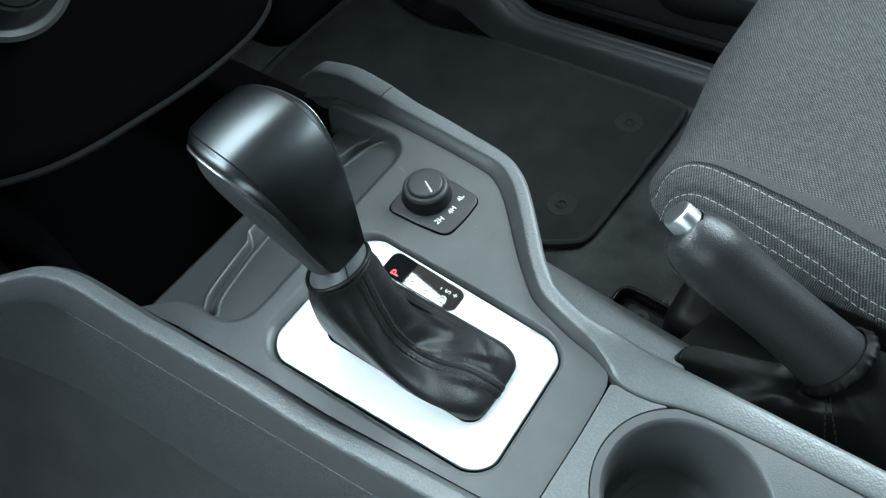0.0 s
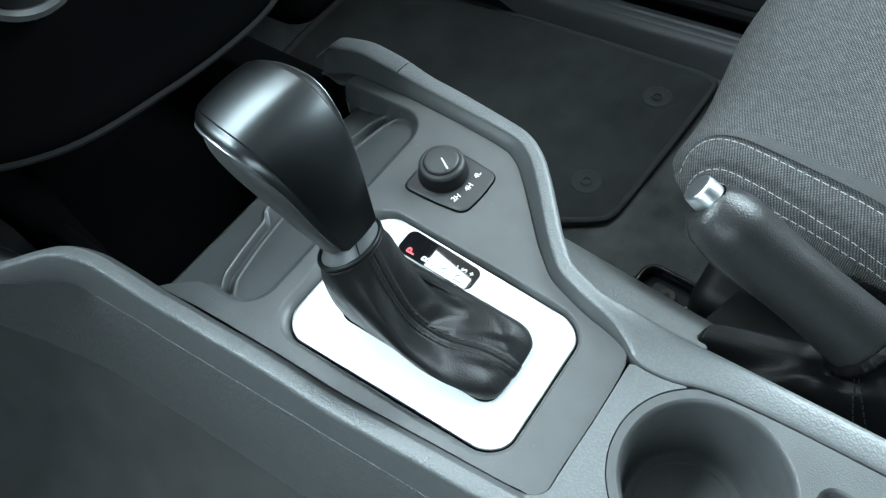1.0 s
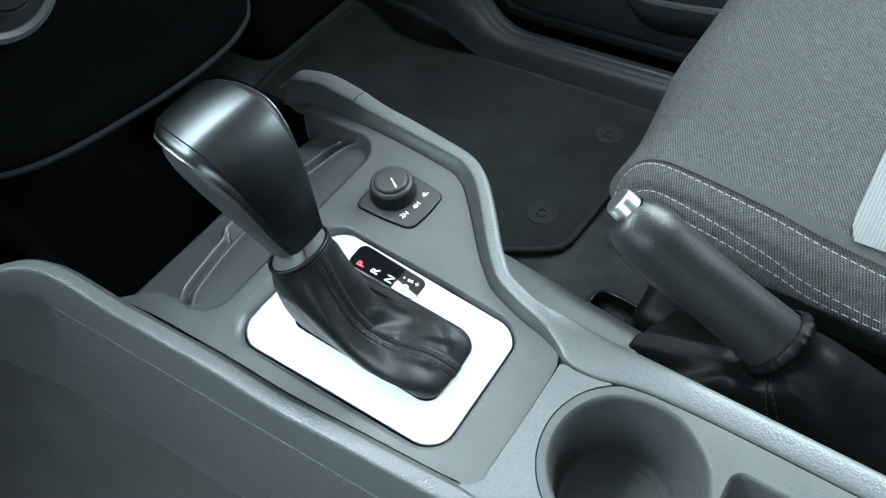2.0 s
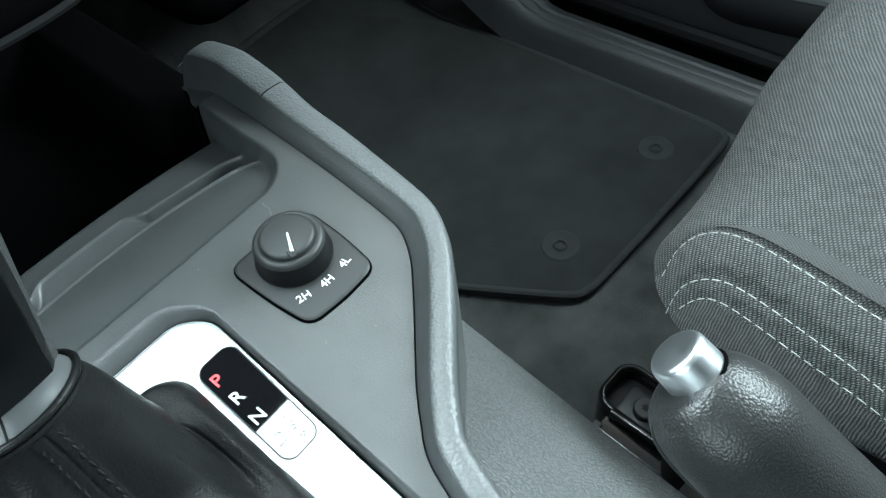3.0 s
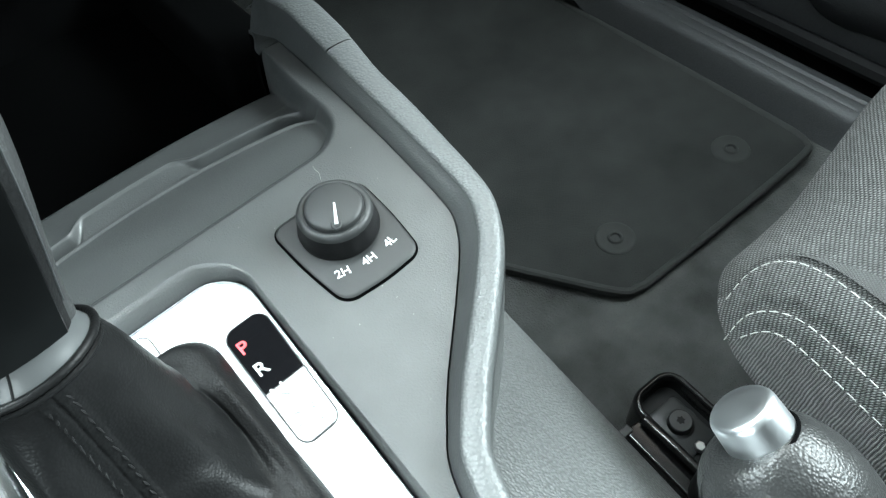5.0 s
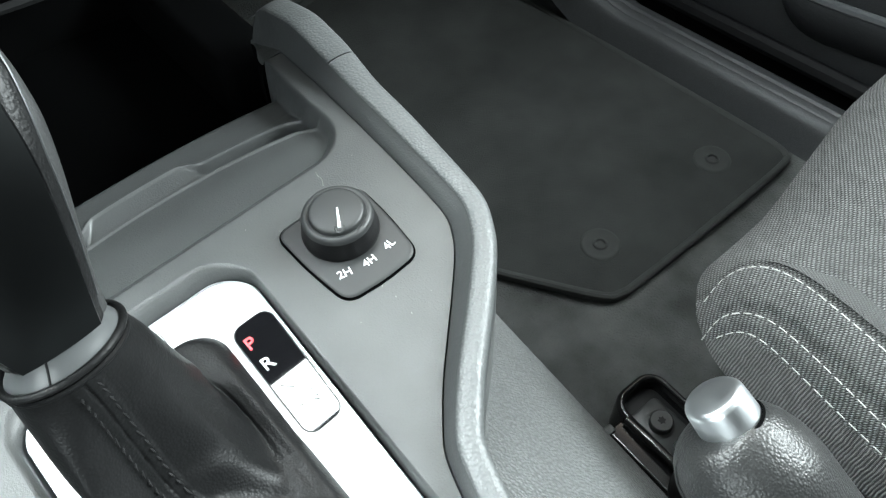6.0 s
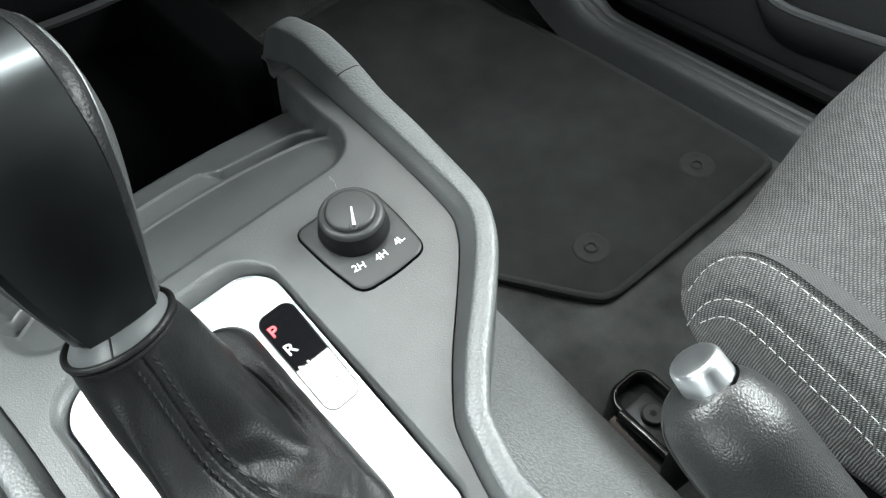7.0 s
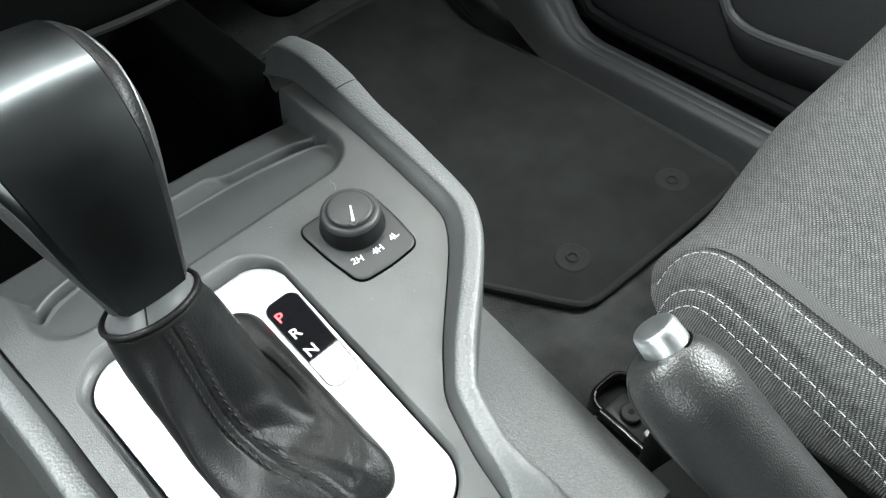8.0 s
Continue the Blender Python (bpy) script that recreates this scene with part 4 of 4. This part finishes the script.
BEZEL = material("satin_bezel", (0.22, 0.23, 0.235), 0.38, metal=1.0, vary=0.05, rough_vary=0.05)
BOOT = material("creased_black_leather", (0.0098, 0.0101, 0.0104), 0.42, vary=0.15, bump=0.00012, bump_scale=1000, kind="grain", spec=0.20)
COLLAR = material("grey_collar_plastic", (0.088, 0.092, 0.094), 0.34, vary=0.05)
gear_selector()


# ---- rotary switch for the driven wheels ----
def rotary_switch():
    s = thing("rotary_switch", DECK, "black four-wheel-drive rotary switch set into the console panel", "rotary switch")
    corners = [Vector((0.0775, 0.1690, 0)), Vector((0.0805, 0.1155, 0)), Vector((0.1215, 0.1140, 0)), Vector((0.1255, 0.1660, 0))]
    out = []
    for i in range(4):
        p, a, b = corners[i], corners[i - 1], corners[(i + 1) % 4]
        for k in range(9):
            t = k / 8
            e0, e1 = p + (a - p).normalized() * 0.0085, p + (b - p).normalized() * 0.0085
            out.append((1 - t) ** 2 * e0 + 2 * t * (1 - t) * p + t * t * e1)
    # each side bulges a little between its rounded corners
    mid = sum(out, Vector()) / len(out)
    out = [p for i in range(len(out)) for p in ((out[i], *[out[i].lerp(out[(i + 1) % len(out)], k / 6) + (out[i] - mid).lerp(out[(i + 1) % len(out)] - mid, k / 6).normalized() * 0.0007 * math.sin(math.pi * k / 6) for k in range(1, 6)]) if (out[(i + 1) % len(out)] - out[i]).length > 0.006 else (out[i],))]
    part("base_plate", loft([at_height(offset_loop(out, d), z) for d, z in ((0.0002, 0.0012), (-0.0002, 0.0017), (-0.0009, 0.0020), (-0.0018, 0.0020))], True, False, True), RUBBER, s, "flat black switch plate")
    # shadow gap under the plate, drawn as a black strip
    part("gap", loft([at_height(offset_loop(out, d), z) for d, z in ((0.0011, -0.002), (0.0011, 0.0003), (0.0003, 0.0004), (0.0002, 0.0012))]), SHADE_BLACK, s, "black strip for the shadow gap round the switch plate")
    cx, cy = 0.1025, 0.1494
    knob = part("dial", moved(lathe([(0.0171, 0.0118), (0.0169, 0.0128), (0.0165, 0.0138), (0.0158, 0.0146), (0.0149, 0.0149), (0.0140, 0.0148), (0.0135, 0.0145), (0.01335, 0.0145), (0.0132, 0.0150), (0.0131, 0.0158), (0.0128, 0.0165), (0.0121, 0.0170), (0.0110, 0.0172), (0.0001, 0.0170)], 72), pose(cx, cy, 0.0010)), RUBBER, s, "soft-touch black rotary dial")
    part("skirt", moved(lathe([(0.0186, 0.0012), (0.0188, 0.0022), (0.0186, 0.0032), (0.0182, 0.0046), (0.0178, 0.0072), (0.0174, 0.0100), (0.0171, 0.0119)], 72, False, False), pose(cx, cy, 0.0010)), BLACK, knob, "darker flared side of the dial")
    d = Vector((-0.53, -0.85, 0)).normalized()
    a, b = Vector((cx + 0.0010, cy + 0.0004, 0.0179)), Vector((cx - 0.0051, cy - 0.0096, 0.0181))
    part("pointer", tube([a.lerp(b, k / 6) for k in range(7)], lambda t: 0.00052 + 0.00042 * t, 8), PRINT, knob, "white tapered pointer line")
    w = Vector((-d.y, d.x, 0))
    part("pointer_notch", tube(spline([b - d * 0.0010 - w * 0.0019, b + d * 0.0010 - w * 0.0017, b + d * 0.0026, b + d * 0.0010 + w * 0.0017, b - d * 0.0010 + w * 0.0019], 5), 0.0006, 8), RUBBER, knob, "raised lug round the pointer's end")
    for text, x, y, turn in (("2H", 0.0887, 0.1283, -14), ("4H", 0.1013, 0.1258, -2), ("4L", 0.1138, 0.1267, 8)):
        part("lettering", moved(letters(text, 0.0058, 0.0001), pose(x, y, 0.0022, 0, 0, turn)), PRINT, s, "white letters " + text)
    return s


rotary_switch()


# ---- handbrake ----
BUTTON = material("bright_satin_chrome", (0.74, 0.77, 0.79), 0.34, metal=1.0, vary=0.03)


def handbrake():
    h = thing("handbrake", DECK, "black grained handbrake lever, pulled up, with a chrome button", "handbrake")
    tip = Vector((0.1195, -0.0307, 0.0697))
    back = Vector((0.115, -0.80, -0.60)).normalized()
    up = Vector((0, -0.60, 0.80))
    side = Vector((1, 0, 0))
    # metres from the button end, half width, half height, sag
    table = [(0.000, 0.0112, 0.0110, 0.0), (0.0008, 0.0130, 0.0124, 0.0), (0.004, 0.0166, 0.0158, -0.0004), (0.010, 0.0198, 0.0192, -0.0006), (0.020, 0.0218, 0.0214, -0.0004), (0.036, 0.0222, 0.0220, -0.0008),
             (0.056, 0.0217, 0.0220, -0.0006), (0.076, 0.0212, 0.0218, 0.0), (0.100, 0.0214, 0.0224, 0.0004), (0.124, 0.0224, 0.0236, 0.0006), (0.141, 0.0232, 0.0246, 0.0006)]
    rows = spline([(r[0], r[1], r[2]) for r in table], 5)
    sag = spline([(r[3], 0, 0) for r in table], 5)

    def slant(a, s):
        """The lower end is cut level, so the underside is longer than the top."""
        return -0.0035 * math.sin(a) * step(0.06, 0.140, s)

    def grip(a, i, grow=0.0):
        s, w, t = rows[i]
        return tip + back * (s + slant(a, s)) + side * ((w + grow) * math.cos(a)) + up * ((t + grow) * math.sin(a) + sag[i].x * 2)
    part("grip", surface(grip, frange(0, 2 * math.pi, 64)[:-1], range(len(rows)), True, False, True, True), GRIP, h, "grained black vinyl grip")
    flash = [grip(radians(206), i, 0.0001) for i in range(8, 32)]
    part("grip_seam", tube(flash, lambda t: 0.0002 + 0.0006 * math.sin(math.pi * min(1, t * 1.02)), 6), GRIP, h, "moulding seam along the grip")
    m = Matrix.Translation(tip + back * 0.0102 + up * 0.0014 + side * 0.0026) @ Vector((0, 0, 1)).rotation_difference(Vector((-0.07, 0.79, 0.61)).normalized()).to_matrix().to_4x4()
    part("button", moved(lathe([(0.0102, 0.0), (0.0100, 0.008), (0.0095, 0.0176), (0.0093, 0.0187), (0.0089, 0.0194), (0.0084, 0.0199), (0.0076, 0.0202), (0.0050, 0.0204), (0.0001, 0.0205)], 56), m), BUTTON, h, "satin chrome release button")
    part("button_ring", moved(lathe([(0.0099, 0.0094), (0.0104, 0.0100), (0.0109, 0.0090)], 40, False, False), m), SHADE_BLACK, h, "black gap round the button")
    def ring_at(a, r, slide):
        return tip + back * (0.1375 + slide - 0.0035 * math.sin(a)) + side * r * math.cos(a) + up * (r * 1.05 * math.sin(a) + 0.002)

    def frill(k, v):
        a = 2 * math.pi * k / 144
        gather = 0.0010 * max(0, math.sin(k * 0.9 + 1.4 * math.sin(k * 0.31))) * math.sin(math.pi * v)
        r = mix(0.0238, 0.0252, v) + 0.0024 * math.sin(math.pi * v) + gather
        return ring_at(a, r, 0.009 * (v - 0.35))
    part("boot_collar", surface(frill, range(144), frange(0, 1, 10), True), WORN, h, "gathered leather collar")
    floor_loop = [Vector((mix(p.x, 0.080 + (p.x - 0.080) * 0.47, step(-0.16, -0.056, p.y)), p.y, 0)) for p in rounded_rect(0.0800, 0.1700, -0.300, -0.0530, 0.020, 11)]
    k0 = min(range(48), key=lambda k: (floor_loop[k] - Vector((0.170, -0.17, 0))).length)
    walk_round = [floor_loop[(k0 + k) % 48] for k in range(48)] + [floor_loop[k0]]
    reach = [0.0]
    for a, e in zip(walk_round, walk_round[1:]):
        reach.append(reach[-1] + (e - a).length)

    def foot(u):
        d = (u % 1.0) * reach[-1]
        k = max(i for i in range(48) if reach[i] <= d + 1e-9)
        return walk_round[k].lerp(walk_round[k + 1], (d - reach[k]) / max(reach[k + 1] - reach[k], 1e-9))

    def boot(u, v):
        b = foot(u)
        a = math.atan2((b.y + 0.176) / 0.124, (b.x - 0.125) / 0.045)
        # the front of the opening joins the underside of the grip
        t = ring_at(-a, 0.0248, 0.004)
        front = step(-0.12, -0.058, b.y)
        low = mix(-0.098, mix(-0.105, -0.068, step(0.084, 0.108, b.x)), front)
        rise = mix(0.010, 0.018, front) * step(0, 0.08, v)
        p = Vector((mix(b.x, t.x, v), mix(b.y, t.y, v), mix(low + rise, t.z, v ** mix(1.0, 0.85, front))))
        out = Vector((b.x - 0.125, (b.y + 0.176) * 0.5, 0.03)).normalized()
        wob = 0.0040 * noise.noise(Vector((p.x * 26, p.y * 26, p.z * 26 + 5))) + 0.0012 * math.sin(40 * u + 5 * v) + 0.0007 * noise.noise(p * 90)
        tuck = -0.004 * math.exp(-((v - 0.92) / 0.05) ** 2)
        sag = 0.005 * math.sin(math.pi * v) * front
        return p + out * ((0.004 * math.sin(math.pi * v) + wob) * step(1, 0.85, v) * step(0, 0.1, v) + tuck) - Vector((0, 0, sag))
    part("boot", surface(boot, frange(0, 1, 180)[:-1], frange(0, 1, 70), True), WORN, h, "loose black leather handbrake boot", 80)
    for off in (-0.012, 0.012):
        bm = bmesh.new()
        v = 0.95
        while v > 0.45:
            a, e = boot(0.31 + off, v), boot(0.31 + off, v - 0.035)
            lift = Vector((-0.0006, 0.0004, 0.0005))
            merge(bm, tube([a + lift, (a + e) / 2 + lift * 1.5, e + lift], 0.0005, 5))
            v -= 0.055
        tagged(part("stitching", bm, BLACK_THREAD, h, "row of dark stitches below the collar"), kind="stuff")
    part("boot_base", tube([p + Vector((0, 0, -0.100)) for p in floor_loop + floor_loop[:1]], 0.004, 8, False), LEATHER, h, "rolled edge of the boot")
    part("base_tray", plate(offset_loop(floor_loop, -0.002), [], -0.104, 0.05), BLACK, h)
    return h


handbrake()


# ---- floor mat ----
def floor_mat():
    f = thing("floor_mat", pose(0, 0, 0.0), "black carpet floor mat with bound edge in the passenger footwell", "floor mat")
    loop = [(0.698, 0.165), (0.691, 0.142), (0.667, 0.133), (0.54, 0.138), (0.42, 0.145), (0.395, 0.149), (0.376, 0.161), (0.342, 0.218), (0.309, 0.278), (0.283, 0.34), (0.27, 0.42), (0.268, 0.60), (0.275, 0.72),
            (0.40, 0.75), (0.62, 0.75), (0.690, 0.72), (0.700, 0.50), (0.700, 0.28)]
    pts = spline([(x, y, 0) for x, y in loop + loop[:1]], 5)[:-1]
    pts.reverse()

    def lift(p):
        return 0.024 + 0.9 * max(0, p[1] - 0.62) ** 1.3
    ring = [[Vector((p.x, p.y, lift(p) + z)) for p in offset_loop(pts, -d)] for d, z in ((0.002, -0.010), (0, -0.004), (0.0005, 0.001), (0.003, 0.0032), (0.0065, 0.0028), (0.0085, 0.0008), (0.009, 0.0))]
    part("binding", loft(ring), BIND, f, "rolled black edge binding")
    inner = offset_loop(pts, -0.0085)
    bm = plate(inner, [], 0.0, 0.004)
    for v in bm.verts:
        v.co.z += lift(v.co) + 0.0006
    part("mat_body", bm, MAT, f, "flat black carpet pile")
    for x, y in ((0.4275, 0.2105), (0.619, 0.200)):
        part("fixing_button", moved(lathe([(0.0225, -0.0004), (0.0215, 0.0012), (0.0200, 0.0018), (0.0180, 0.0012), (0.0120, 0.0004), (0.0088, 0.0008), (0.0074, 0.0028), (0.0056, 0.0030), (0.0046, 0.0004), (0.0001, 0.0002)], 40), pose(x, y, 0.0248)), BIND, f, "round black fixing button")
    return f


floor_mat()


# ---- seat runner ----
def seat_runner():
    s = thing("seat_runner", pose(0.296, 0.0, 0.0, 0, 0, -4), "gloss black steel seat runner end bolted to the floor", "seat runner")
    loop = rounded_rect(-0.026, 0.028, -0.30, 0.072, 0.018)
    part("channel", loft([at_height(offset_loop(loop, d), z) for d, z in ((0.002, 0.012), (0.0014, 0.0575), (0.0010, 0.0605), (0.0002, 0.0625), (-0.0010, 0.0638), (-0.0026, 0.0643), (-0.0042, 0.0637), (-0.0054, 0.0622), (-0.0060, 0.0598), (-0.0062, 0.052), (-0.0062, 0.044))]), GLOSS, s, "raised gloss black rim")
    part("bed", plate(offset_loop(loop, -0.006), [], 0.044, 0.03), BLACK, s, "black steel bracket plate")
    part("track", box(-0.047, -0.0285, -0.30, 0.055, 0.015, 0.058, 0.003), GLOSS, s, "gloss black sliding track")
    part("lock_tab", box(-0.052, -0.040, 0.050, 0.0575, 0.0585, 0.0605, 0.0008), RUBBER, s, "dark steel locking tab")
    part("side_bar", tube([(-0.027, 0.050, 0.062), (-0.027, 0.02, 0.066), (-0.027, -0.25, 0.066)], 0.0045, 10), GLOSS, s, "round steel rod beside the runner")
    bolt = part("bolt", moved(lathe([(0.0125, 0.0), (0.0125, 0.003), (0.0095, 0.004), (0.0095, 0.011), (0.0085, 0.012), (0.0001, 0.012)], 6 * 5), pose(-0.001, 0.031, 0.044) @ Matrix.Diagonal((1.12, 1.12, 1.05, 1))), RUBBER, s, "black socket-head bolt")
    part("washer", moved(lathe([(0.0165, 0.0), (0.0165, 0.0018), (0.0120, 0.002)], 36, False, False), pose(-0.001, 0.031, 0.0442) @ Matrix.Diagonal((1.12, 1.12, 1, 1))), RUBBER, bolt)
    star = [Vector(((0.0042 if k % 2 else 0.0027) * math.cos(math.pi * k / 6), (0.0042 if k % 2 else 0.0027) * math.sin(math.pi * k / 6), 0)) for k in range(12)]
    part("socket", moved(plate(star, [], 0.0, 0.001), pose(-0.001, 0.031, 0.0569)), BLACK, bolt, "star socket")
    part("bolt_bracket", loft([at_height(offset_loop(rounded_rect(-0.0185, 0.0165, 0.004, 0.053, 0.006), d), z) for d, z in ((0.0, 0.044), (0.0, 0.0465), (-0.001, 0.0472))], True, False, True), RUBBER, s, "dark steel bracket under the bolt")
    part("nut", moved(lathe([(0.0050, 0.0), (0.0050, 0.0045), (0.0040, 0.0055), (0.0001, 0.0055)], 6), pose(-0.004, 0.0060, 0.0472)), CHROME, s, "small zinc nut")
    return s


seat_runner()


# ---- passenger seat ----
def passenger_seat():
    s = thing("passenger_seat", pose(0.009, 0, 0.004), "dark grey cloth passenger seat with white double stitching", "car seat")
    lo, hi, r = (0.189, -0.56, 0.16), (0.735, 0.034, 0.387), 0.056
    xs = grid_lines(lo[0], hi[0], 0.02, ((0.18, 0.30, 0.002),))
    ys = grid_lines(lo[1], hi[1], 0.02, ((-0.26, 0.04, 0.0025),))
    zs = grid_lines(lo[2], hi[2], 0.02, ((0.30, 0.39, 0.0025),))
    bm = rounded_box(lo, hi, r, xs, ys, zs)

    # seams in plan, from the front corner backwards
    plan = [spline(p, 12) for p in (
        [(0.2150, 0.0180, 0), (0.2260, 0.0172, 0), (0.2345, 0.0125, 0), (0.2385, 0.0020, 0), (0.2372, -0.016, 0), (0.2330, -0.055, 0), (0.2265, -0.10, 0), (0.2150, -0.18, 0), (0.1975, -0.42, 0)],
        [(0.2012, 0.0070, 0), (0.2082, 0.0050, 0), (0.2122, -0.003, 0), (0.2140, -0.016, 0), (0.2133, -0.040, 0), (0.2102, -0.070, 0), (0.2050, -0.105, 0), (0.1962, -0.18, 0), (0.1910, -0.42, 0)],
        [(0.1994, 0.0010, 0), (0.2034, -0.007, 0), (0.2044, -0.018, 0), (0.2034, -0.042, 0), (0.2002, -0.080, 0), (0.1950, -0.125, 0), (0.1914, -0.18, 0), (0.1895, -0.42, 0)])]

    def seam(y, k):
        line = plan[k]
        if y >= line[0].y:
            return line[0].x
        for a, c in zip(line, line[1:]):
            if c.y <= y <= a.y:
                return a.x + (c.x - a.x) * (a.y - y) / (a.y - c.y + 1e-9)
        return line[-1].x

    def height(x, y):
        q = Vector((min(max(x, lo[0] + r), hi[0] - r), min(max(y, lo[1] + r), hi[1] - r)))
        dd = r * r - (x - q.x) ** 2 - (y - q.y) ** 2
        return hi[2] - r + math.sqrt(max(dd, 0)) + swell(x, y)

    def swell(x, y):
        return 0.006 * math.exp(-((x - 0.46) / 0.14) ** 2) * step(0.03, -0.15, y) - (0.004 + 0.016 * step(0.21, 0.30, x)) * max(0, (y + 0.13) / 0.164) ** 2.2
    for v in bm.verts:
        x, y, z = v.co
        # the side and front draw in below the rounded shoulder
        tuck = max(0, 0.345 - z) * 0.62
        if x < 0.30:
            v.co.x += tuck * step(0.30, 0.20, x)
        if y > -0.08:
            v.co.y -= tuck * step(-0.08, 0.0, y)
        if z > 0.25:
            push = 0.0
            for k in range(3):
                if x < 0.26:
                    push += (0.0018, 0.0022, 0.0014)[k] * math.exp(-((x - seam(y, k)) / 0.0024) ** 2)
            v.co.z += swell(x, y) * step(0.30, 0.38, z) - push * 0.8
            v.co.x += push * 0.6
            # soft irregular padding
            v.co.z += 0.0015 * noise.noise(Vector((x * 14, y * 14, 2.0)))
    uv = bm.loops.layers.uv.new("cloth")
    for f in bm.faces:
        for l in f.loops:
            p = l.vert.co
            l[uv].uv = (p.x + (p.z - hi[2]), p.y - (p.z - hi[2]) * (1 if f.normal.y > 0.6 else 0))
    bm.normal_update()

    def split(zone):
        b2 = bm.copy()
        kill = []
        for f in b2.faces:
            c = f.calc_center_median()
            where = 0 if c.x > seam(c.y, 0) and c.z > 0.30 else 1 if c.x > seam(c.y, 2) and c.z > 0.33 else 2
            if c.x > 0.26:
                where = 0
            if where != zone:
                kill.append(f)
        bmesh.ops.delete(b2, geom=kill, context="FACES")
        return b2
    part("seat_top", split(0), INSERT, s, "fine twill cloth seat centre", 80)
    part("bolster_top", split(1), CLOTH, s, "coarse knitted cloth bolster", 80)
    part("side_bolster", split(2), RIBBED, s, "ribbed cloth side of the bolster", 80)
    bm.free()
    # a smoother band that widens beside the top seam
    def band(u, y):
        w = 0.002 + 0.011 * step(0.012, -0.03, y) * step(-0.40, -0.02, y)
        x = seam(y, 0) + 0.0025 + u * w
        return Vector((x, y, height(x, y) + 0.0012 - 0.0010 * u))
    bb = surface(band, frange(0, 1, 6), frange(0.006, -0.40, 90))
    uv = bb.loops.layers.uv.new("cloth")
    for f in bb.faces:
        for l in f.loops:
            l[uv].uv = (l.vert.co.x, l.vert.co.y)
    part("piping_band", bb, BAND, s, "smoother pale grey band along the seam")
    def panel(u, y):
        x = mix(0.226, 0.66, u)
        return Vector((x, y - 0.006 * step(0.24, 0.226, x), height(x, y) + 0.0022))
    pp = surface(panel, frange(0, 1, 40), frange(-0.153, -0.50, 40))
    uv = pp.loops.layers.uv.new("cloth")
    for f in pp.faces:
        for l in f.loops:
            l[uv].uv = (l.vert.co.x, l.vert.co.y)
    part("centre_panel", pp, PALE, s, "pale grey ribbed centre panel")
    for k in range(3):
        bm2 = bmesh.new()
        line = [Vector((p.x - (0.0022 if k < 2 else 0), p.y, height(p.x - (0.0022 if k < 2 else 0), p.y))) for p in plan[k]]
        fine = [a.lerp(c, j / 12) for a, c in zip(line, line[1:]) for j in range(12)]
        run, start, pen = 0.0, 0, True
        for i in range(1, len(fine)):
            run += (fine[i] - fine[i - 1]).length
            if pen and run > 0.0041:
                a, c = fine[start], fine[i]
                merge(bm2, tube([a, (a + c) / 2 + Vector((-0.0002, 0, 0.0004)), c], 0.00028, 5))
                run, start, pen = 0.0, i, False
            elif not pen and run > 0.0019:
                run, start, pen = 0.0, i, True
        tagged(part("stitching", bm2, THREAD, s, "row of white stitches"), kind="stuff")
    # the front bows forward towards the middle, and the front corner is drawn in
    for ob in s.children:
        for v in ob.data.vertices:
            x, y, z = v.co
            v.co.x += 0.0060 * step(-0.07, 0.012, y) * step(0.27, 0.21, x)
            v.co.y += 0.13 * min(0.105, max(0, x - 0.305)) * step(-0.16, 0.0, y)
    part("valance", box(0.21, 0.70, -0.50, -0.01, 0.10, 0.20, 0.02), BLACK, s, "black plastic seat base")
    part("backrest", box(0.20, 0.72, -0.72, -0.54, 0.34, 0.98, 0.07, 6), CLOTH2, s, "dark cloth backrest")
    return s


CLOTH2 = material("plain_seat_cloth", (0.05, 0.051, 0.052), 0.9, vary=0.15, scale=60, bump=0.0005, bump_scale=900, sheen=0.2)
passenger_seat()


def driver_seat():
    s = thing("driver_seat", pose(0, 0, 0), "dark grey cloth driver seat beside the console", "car seat")
    part("cushion", box(-0.70, -0.20, -0.75, -0.22, 0.16, 0.39, 0.06, 5), CLOTH2, s)
    part("backrest", box(-0.70, -0.20, -0.92, -0.74, 0.34, 1.0, 0.07, 5), CLOTH2, s)
    part("valance", box(-0.68, -0.22, -0.72, -0.26, 0.012, 0.19, 0.02), BLACK, s)
    return s


driver_seat()


# ---- dust and lint ----
def dust():
    rnd = random.Random(11)
    d = thing("dust", DECK, "few pale dust specks lying on the console panel", "dust", kind="stuff")
    bm = bmesh.new()
    for _ in range(16):
        x, y = rnd.uniform(0.066, 0.136), rnd.uniform(0.02, 0.185)
        if x > 0.064 + 0.8 * max(0, y - 0.03) or x > 0.140:
            x = rnd.uniform(-0.069, -0.0665) if rnd.random() < 0.3 else rnd.uniform(-0.04, 0.035)
            y = rnd.uniform(-0.03, -0.008) if x > -0.06 else rnd.uniform(0.07, 0.18)
        r = rnd.uniform(0.00010, 0.00022)
        merge(bm, moved(lathe([(r, 0.0), (r * 0.8, r * 0.5), (r * 0.1, r * 0.7)], 6), pose(x, y, 0.0002)))
    part("specks", bm, LINT, d)


LINT = material("pale_lint", (0.34, 0.34, 0.33), 0.8, vary=0.1)
dust()
lint = thing("lint_fibre", DECK, "single pale lint fibre beside the rotary switch", "lint")
part("fibre", tube(spline([(0.1128, 0.1778, 0.0003), (0.1140, 0.1800, 0.0030), (0.1134, 0.1822, 0.0040), (0.1139, 0.1842, 0.0045)], 6), 0.00009, 5), LINT, lint)
